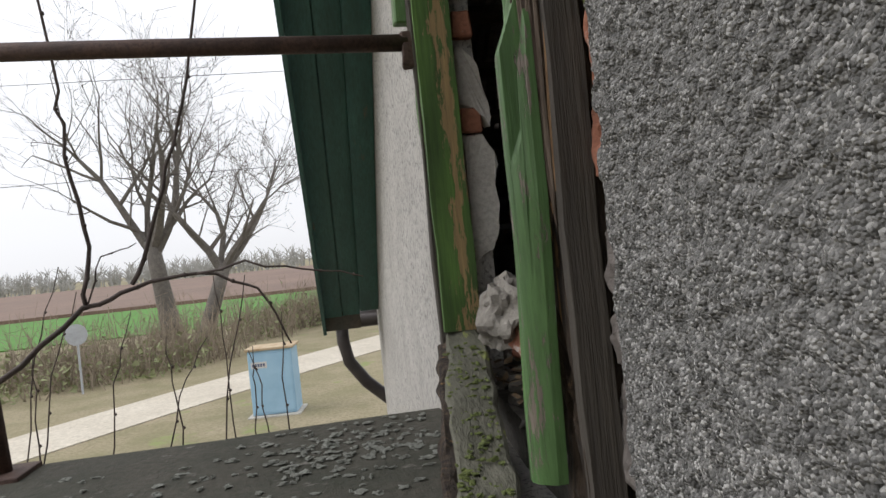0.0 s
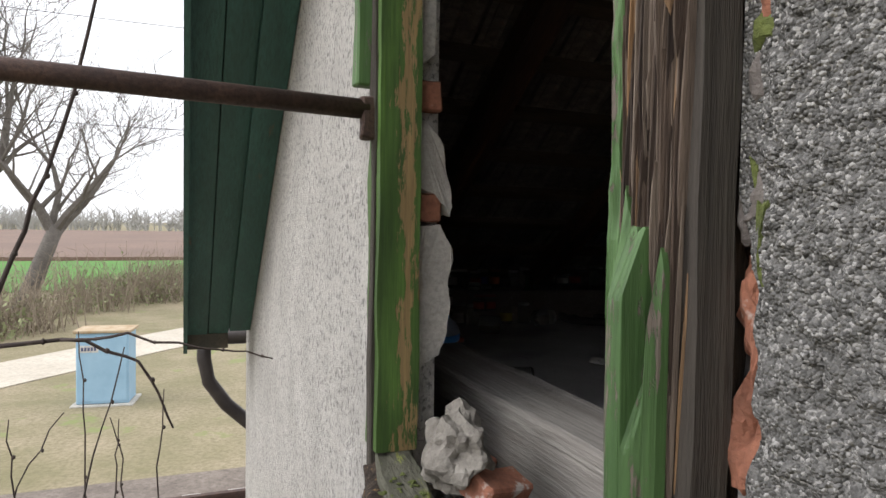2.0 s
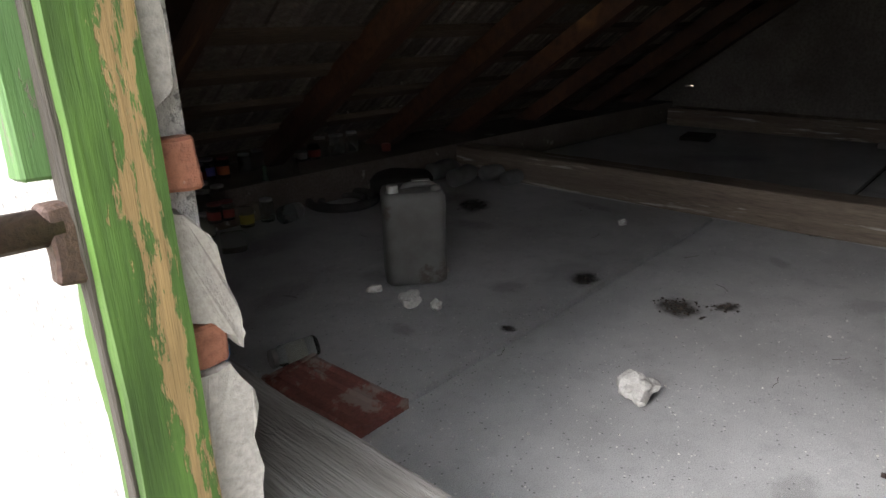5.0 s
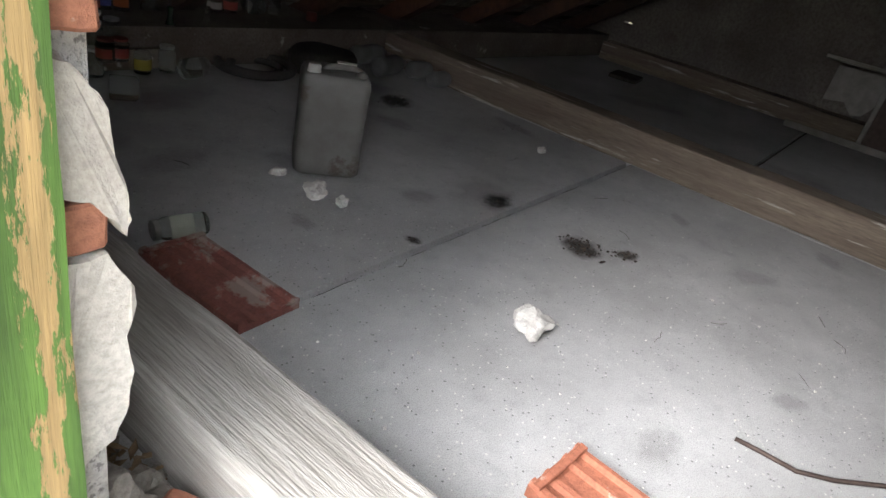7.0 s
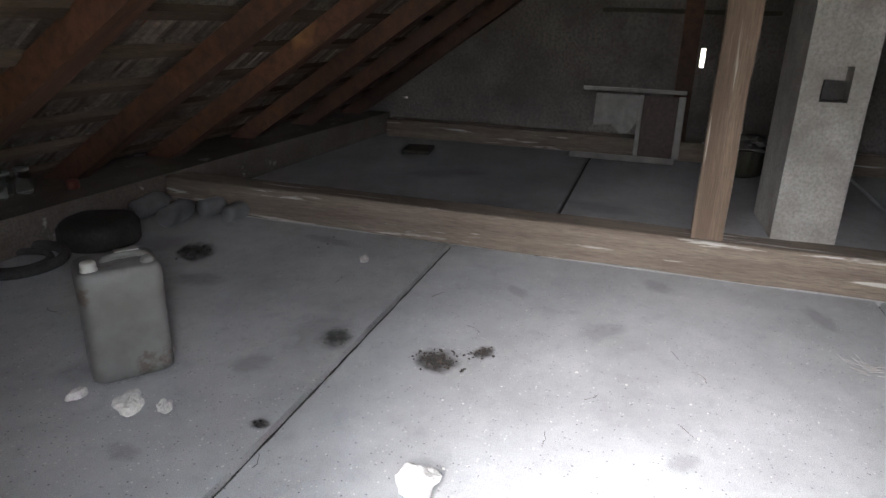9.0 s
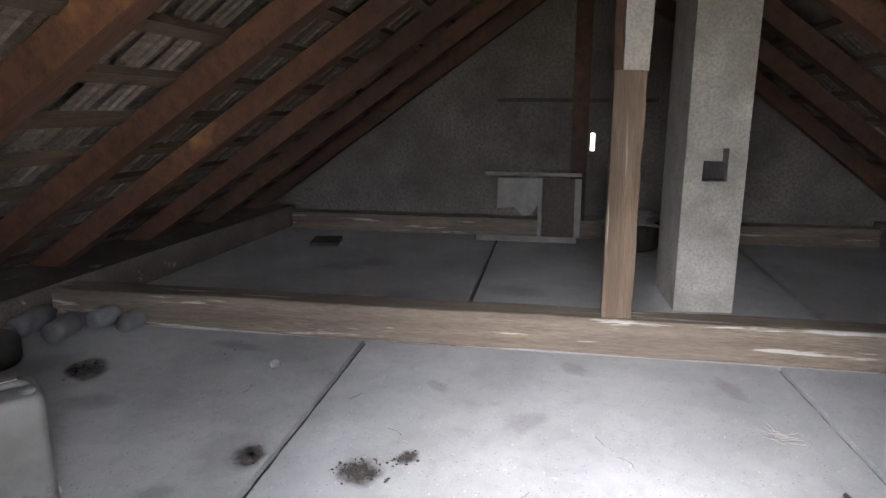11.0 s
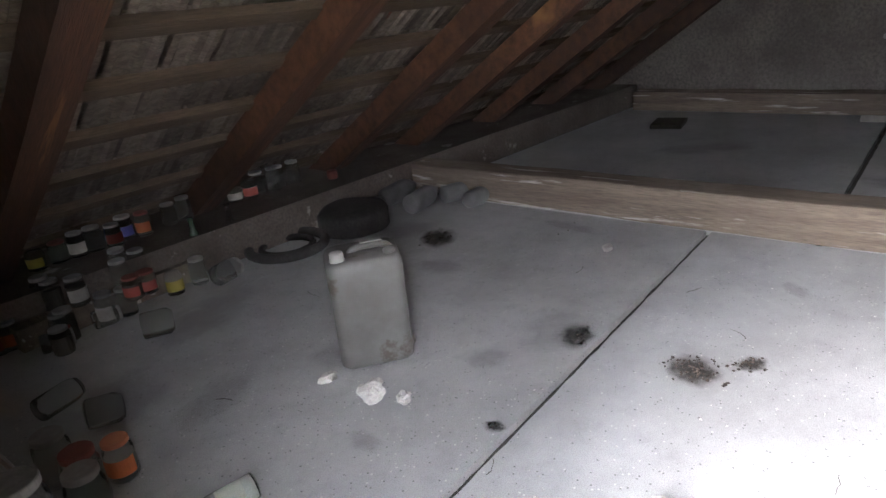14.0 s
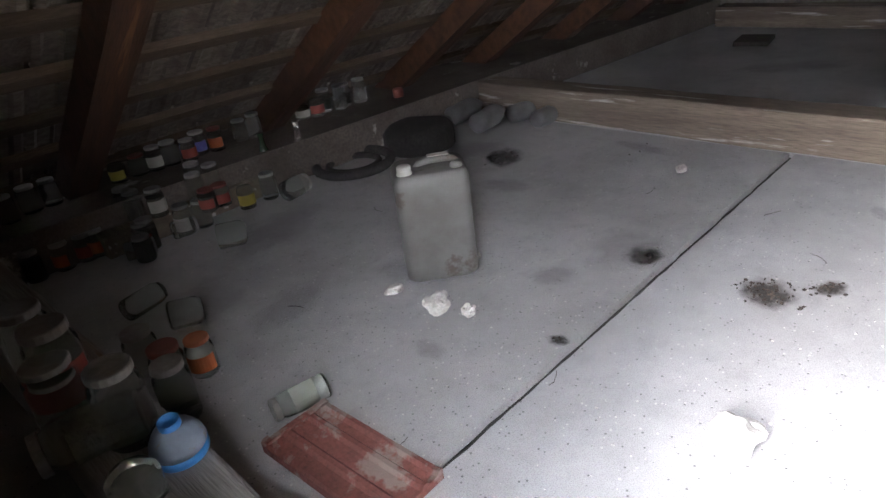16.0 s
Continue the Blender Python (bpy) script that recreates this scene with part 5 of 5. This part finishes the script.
jug = thing("plastic_funnel", "cut-off blue and milky plastic bottle top standing on the beam", "funnel", at=pose(1.754, 2.950, 0.226, 5, -4, 0) @ Matrix.Scale(0.72, 4))
part("lower_band", lathe([(0.078, 0.0), (0.08, 0.004), (0.082, 0.035)], 28), M["jugblue"], jug, smooth=True)
part("shoulder", lathe([(0.081, 0.0355), (0.078, 0.055), (0.06, 0.085), (0.036, 0.105), (0.032, 0.108)], 28), M["juggrey"], jug, smooth=True)
bm = bmesh.new()
rr = [[bm.verts.new((r * math.cos(2 * math.pi * i / 24), r * math.sin(2 * math.pi * i / 24), z)) for i in range(24)] for r, z in ((0.032, 0.108), (0.031, 0.128), (0.027, 0.128), (0.027, 0.112), (0.012, 0.11))]
for a, b in zip(rr, rr[1:]):
    for i in range(24):
        bm.faces.new((a[i], a[(i + 1) % 24], b[(i + 1) % 24], b[i]))
bm.faces.new(rr[-1])
part("neck", bm, M["jugblue"], jug, smooth=True)

tyre = thing("tyre", "dusty black rubber tyre lying by the ledge", "tyre", at=pose(3.45, 4.52, 0, 0, 0, 0))
def ring(R, r, flat, seg=30):
    bm = bmesh.new()
    rows = [[bm.verts.new(((R + r * math.cos(2 * math.pi * k / 10)) * math.cos(2 * math.pi * i / seg), (R + r * math.cos(2 * math.pi * k / 10)) * math.sin(2 * math.pi * i / seg), flat + flat * math.sin(2 * math.pi * k / 10))) for k in range(10)] for i in range(seg)]
    for i in range(seg):
        a, b = rows[i], rows[(i + 1) % seg]
        for k in range(10):
            bm.faces.new((a[k], b[k], b[(k + 1) % 10], a[(k + 1) % 10]))
    bmesh.ops.recalc_face_normals(bm, faces=bm.faces)
    return bm
part("tread", ring(0.2, 0.026, 0.026), M["rubber"], tyre, smooth=True)
part("inner_tube", ring(0.135, 0.018, 0.018), M["rubber"], tyre, smooth=True)
drum = solo("rubber_drum", roughen(lathe([(0.19, 0), (0.2, 0.02), (0.2, 0.1), (0.18, 0.125), (0.1, 0.13)], 26), 0.01, 6, 2), M["rubber"], "dusty black rubber drum behind the jerrycan", "drum", smooth=True, at=pose(3.85, 4.42, 0))

def dusty_bottle(x, y, a, r, h):
    """A soft plastic bottle lying on its side."""
    t = thing("plastic_bottle", "dented grey dusty plastic bottle lying by the wall", "bottle", "lying bottles", at=pose(x, y, r - 0.002, 90, 0, a))
    bm = lathe([(r * 0.8, 0), (r, 0.012), (r * 0.97, h * 0.2), (r, h * 0.3), (r * 0.96, h * 0.45), (r, h * 0.62), (r * 0.75, h * 0.8), (r * 0.32, h * 0.9), (r * 0.3, h * 0.95)], 20)
    part("body", roughen(bm, 0.006, 14, x * 3), M["sack"], t, smooth=True)
    part("cap", lathe([(r * 0.36, h * 0.945), (r * 0.37, h * 0.95), (r * 0.37, h), (r * 0.3, h * 1.004)], 14), M["lid"], t, smooth=True)


for x, y, a, r, h in ((4.15, 4.25, 100, 0.06, 0.3), (4.38, 4.2, 70, 0.055, 0.26), (4.36, 4.0, 85, 0.05, 0.2), (4.2, 4.5, 95, 0.06, 0.32), (4.0, 4.42, 120, 0.045, 0.26)):
    dusty_bottle(x, y, a, r, h)
solo("red_lid", lathe([(0.03, 0), (0.033, 0.005), (0.033, 0.045), (0.028, 0.05)], 16), M["lidred"], "small red plastic cup on the ledge", "cup", smooth=True, at=pose(4.05, foot(4.05) - 0.15, 0.2))

win = thing("window_sash", "pale painted window sash leaning against the far gable", "window sash", at=pose(6.98, 0, 0.012, 0, 12, 0))
for n, b in (("bottom_rail", (1.56, 2.42, 0.0, 0.05)), ("top_rail", (1.53, 2.36, 0.57, 0.6)), ("stile", (1.53, 1.585, 0.05, 0.55)), ("glazing_bar", (1.86, 1.895, 0.05, 0.55))):
    part(n, box(-0.02, 0.02, b[0], b[1], b[2], b[3], 0.004), M["frame"], win)
bm = prism([(1.897, 0.32), (1.95, 0.24), (2.02, 0.22), (2.1, 0.3), (2.248, 0.28), (2.248, 0.548), (1.897, 0.548)], -0.003, 0.003, "x")
part("broken_pane", bm, M["frame"], win, "dusty broken pane")

# the dark pane: an opaque sheet with its darkness put into the colour
part("gauze", box(-0.004, 0.004, 1.586, 1.859, 0.051, 0.549), M["wire"], win, "dark pane, an opaque dark sheet")

heap = thing("basket", "dark basket heaped with pale rags", "basket", at=pose(6.95, 1.1, 0))
part("body", lathe([(0.17, 0), (0.21, 0.02), (0.24, 0.22), (0.22, 0.23), (0.2, 0.1)], 18), M["greywood"], heap)
part("rags", lump(bmesh.new(), (0, 0, 0.24), (0.2, 0.22, 0.06), 60, 3, 0.5), M["frame"], heap)
part("yellow_rag", lump(bmesh.new(), (-0.05, 0.15, 0.26), (0.08, 0.08, 0.05), 61, 3, 0.5), M["labelyellow"], heap)
solo("plank_end", bar(-0.15, 0.15, -0.12, 0.12, 0, 0.03, "x", 4, 0.004), M["greywood"], "short grey board on the floor", "board", at=pose(6.7, 3.7, 0.0, 0, 0, 10))

# marks on the floor
def stain_material(name, colour, strength):
    """A stain that thins out raggedly towards its rim."""
    m = bpy.data.materials.new(name)
    m.use_nodes = True
    t = m.node_tree
    b = t.nodes["Principled BSDF"]
    b.inputs["Base Color"].default_value = (*colour, 1)
    b.inputs["Roughness"].default_value = 0.95
    co = t.nodes.new("ShaderNodeTexCoord")
    gr = t.nodes.new("ShaderNodeTexGradient")
    gr.gradient_type = "SPHERICAL"
    t.links.new(co.outputs["Object"], gr.inputs[0])
    n = t.nodes.new("ShaderNodeTexNoise")
    n.inputs["Scale"].default_value = 2.6
    n.inputs["Detail"].default_value = 7
    t.links.new(co.outputs["Object"], n.inputs["Vector"])
    add = t.nodes.new("ShaderNodeMath")
    add.operation = "MULTIPLY"
    t.links.new(gr.outputs["Fac"], add.inputs[0])
    t.links.new(n.outputs[0], add.inputs[1])
    r = t.nodes.new("ShaderNodeMapRange")
    r.inputs["From Min"].default_value = 0.1
    r.inputs["From Max"].default_value = 0.34
    r.inputs["To Max"].default_value = strength
    t.links.new(add.outputs[0], r.inputs["Value"])
    t.links.new(r.outputs[0], b.inputs["Alpha"])
    return m


SOFT = {"dung": stain_material("dark ragged stain", (0.05, 0.038, 0.03), 0.78), "stain": stain_material("grey damp patch", (0.17, 0.165, 0.16), 0.2)}


def blot(x, y, rx, ry, seed, mat, name, label, lumps=0):
    soft = SOFT["dung" if mat == M["dung"] else "stain"]
    r = random.Random(seed)
    bm = bmesh.new()
    bmesh.ops.create_circle(bm, cap_ends=True, segments=24, radius=1.0)
    k = 1.9
    solo(name, bm, soft, label, "stain", kind="stuff", at=pose(x, y, 0.003 + 0.0002 * seed, 0, 0, seed * 40) @ Matrix.Diagonal((rx * k, ry * k, 1, 1)))
    if lumps:
        bm = bmesh.new()
        for q in range(lumps):
            lump(bm, (x + r.gauss(0, rx * 0.7), y + r.gauss(0, ry * 0.7), 0.004), (r.uniform(0.002, 0.007), r.uniform(0.002, 0.007), r.uniform(0.002, 0.005)), q + seed, 1, 0.5)
        solo("dung_bits", bm, M["dung"], "scattered bits of dried droppings", "droppings", kind="stuff")


blot(3.3, 2.34, 0.06, 0.07, 3, M["dung"], "droppings", "dark crumbly bird droppings on the screed", 70)
blot(3.42, 2.2, 0.04, 0.03, 4, M["dung"], "droppings", "dark crumbly bird droppings on the screed", 25)
blot(3.33, 2.76, 0.05, 0.045, 5, M["dung"], "droppings", "dark dried droppings beside the floor joint", 8)
blot(3.34, 2.84, 0.12, 0.12, 6, M["stain"], "damp_stain", "grey damp stain on the screed")
blot(2.75, 2.72, 0.025, 0.02, 7, M["dung"], "droppings", "small dark droppings on the screed", 6)
blot(3.75, 1.8, 0.09, 0.05, 8, M["stain"], "damp_stain", "grey damp stain on the screed")
blot(4.3, 1.6, 0.07, 0.05, 10, M["stain"], "damp_stain", "grey damp stain on the screed")
blot(4.3, 3.3, 0.13, 0.04, 11, M["stain"], "damp_stain", "dark stain near the tie beam", 4)
blot(3.9, 3.85, 0.07, 0.1, 12, M["dung"], "droppings", "dark droppings by the sacks", 20)
blot(4.2, 0.95, 0.09, 0.04, 14, M["stain"], "damp_stain", "grey damp stain on the screed")

for k, (x, y, rx, ry) in enumerate(((2.5, 3.0, 0.05, 0.03), (2.85, 3.35, 0.16, 0.09), (3.05, 2.95, 0.06, 0.05), (2.4, 3.6, 0.14, 0.08), (2.2, 3.9, 0.16, 0.12), (3.6, 3.6, 0.1, 0.06), (3.0, 1.5, 0.05, 0.03), (2.5, 1.7, 0.07, 0.04), (4.0, 2.2, 0.06, 0.03), (5.5, 2.0, 0.2, 0.1), (6.0, 3.2, 0.25, 0.12), (3.9, 4.1, 0.16, 0.1), (2.75, 4.2, 0.2, 0.12))):
    blot(x, y, rx, ry, 20 + k, M["stain"], "damp_stain", "faint grey mark on the dusty screed")
rng = random.Random(88)
bm = bmesh.new()
for i in range(1100):
    s = rng.uniform(0.0007, 0.0028) * (1 if i % 12 else 1.8)
    x = 1.85 + 2.6 * rng.random() ** 1.5
    lump(bm, (x, rng.uniform(0.3, 4.4) if i % 3 else rng.gauss(2.0, 0.5), s * 0.5), (s, s * rng.uniform(0.6, 1.2), s * 0.7), i, 1, 0.5)
solo("plaster_crumbs", bm, M["white"], "scattered white plaster crumbs on the floor", "crumbs", kind="stuff")
bm = bmesh.new()
for i in range(15):
    p = Vector((rng.uniform(1.95, 4.0), rng.uniform(1.4, 4.0), 0.004))
    a = rng.uniform(0, 6.3)
    pts = [p]
    for k in range(4):
        a += rng.gauss(0, 0.28)
        pts.append(pts[-1] + Vector((math.cos(a), math.sin(a), 0)) * rng.uniform(0.01, 0.03))
    tube(bm, pts, 0.001, 4)
solo("straw_bits", bm, M["twig"], "short dry twigs scattered on the floor", "twigs", kind="stuff")

tuft = bmesh.new()
for i in range(26):
    a = rng.uniform(0, 6.3)
    c = Vector((3.8 + rng.gauss(0, 0.025), 0.87 + rng.gauss(0, 0.03), 0.004))
    tube(tuft, [c, c + Vector((math.cos(a) * 0.05, math.sin(a) * 0.05, rng.uniform(0.004, 0.03)))], 0.0012, 4)
solo("straw_tuft", tuft, M["labelwhite"], "small tuft of pale straw on the screed", "straw", kind="stuff")


def wire_thing(name, label, pts, r):
    bm = bmesh.new()
    tube(bm, pts, r, 6)
    return solo(name, bm, M["wire"], label, "wire", smooth=True)
wire_thing("bent_rod", "rusty bent rod lying on the floor", [(2.7, 1.57, 0.008), (2.705, 1.5, 0.01), (2.71, 1.42, 0.01), (2.76, 1.34, 0.01), (2.863, 1.227, 0.01), (2.9, 1.1, 0.01)], 0.006)
cage = thing("wire_cage", "tangled frame of rusted wire on the floor", "wire")
for pts in ([(3.29, 0.84, 0.1), (3.27, 0.8, 0.02), (3.1, 0.75, 0.01)], [(3.29, 0.84, 0.1), (3.26, 0.83, 0.1), (3.2, 0.6, 0.06), (3.17, 0.5, 0.05)], [(3.4, 0.57, 0.02), (3.35, 0.6, 0.12), (3.44, 0.6, 0.2)], [(3.5, 0.48, 0.01), (3.5, 0.48, 0.14), (3.5, 0.2, 0.14), (3.3, 0.2, 0.01)], [(3.1, 0.75, 0.01), (3.2, 0.55, 0.01), (3.4, 0.45, 0.01)], [(3.17, 0.5, 0.05), (3.1, 0.3, 0.01), (3.3, 0.2, 0.01)]):
    bm = bmesh.new()
    tube(bm, pts, 0.006, 6)
    part("wire", bm, M["wire"], cage, smooth=True)

# ---- tile undersides between the rafters, last ----
TW, TN = 0.21, 15
def tile_mesh():
    bm = bmesh.new()
    prof = [(-0.1, 0.0), (-0.085, -0.012), (-0.06, -0.012), (-0.045, 0.0), (-0.01, 0.003), (0.0, -0.008), (0.01, 0.003), (0.06, 0.0), (0.075, -0.01), (0.1, -0.006)]
    rows = [[bm.verts.new((x, y, z + 0.02 * (y > 0))) for x, z in prof] for y in (-0.5, 0.5)]
    for i in range(len(prof) - 1):
        bm.faces.new((rows[0][i], rows[1][i], rows[1][i + 1], rows[0][i + 1]))
    low = [bm.verts.new((x, -0.5, 0.014)) for x in (-0.1, 0.1)]
    bm.faces.new([low[0]] + rows[0] + [low[1]])
    bmesh.ops.recalc_face_normals(bm, faces=bm.faces)
    return mesh_of("tile", bm, M["tileback"])


tm = tile_mesh()
rng = random.Random(55)
count = 0
for side in (1, -1):
    for j in range(1, TN):
        for i in range(29):
            x = WALL_IN + 0.12 + TW * i
            if x > FAR - 0.1 or (side < 0 and (x < 3.2 or count > 560)):
                continue
            p, q = slope_points(x, side, 0.198)
            c = p.lerp(q, (j + 0.1) / TN)
            d = (q - p)
            if side > 0 and any(abs(c.x - hx) < 0.11 and abs(c.y - hy) < 0.15 for hx, hy in SLIPPED):
                continue
            ob = new("tile", tm)
            ob.parent = roof
            up = Vector((1, 0, 0)).cross(d.normalized()) * (1 if side < 0 else -1)
            yv = d / TN * 1.04
            xv = yv.cross(up).normalized()
            if up.z < 0:
                up, xv = -up, -xv
            m = Matrix((Vector((xv.x, yv.x, up.x, c.x)), Vector((xv.y, yv.y, up.y, c.y + rng.gauss(0, 0.004))), Vector((xv.z, yv.z, up.z, c.z + rng.uniform(-0.008, 0.004))), Vector((0, 0, 0, 1))))
            ob.matrix_world = m
            count += 1
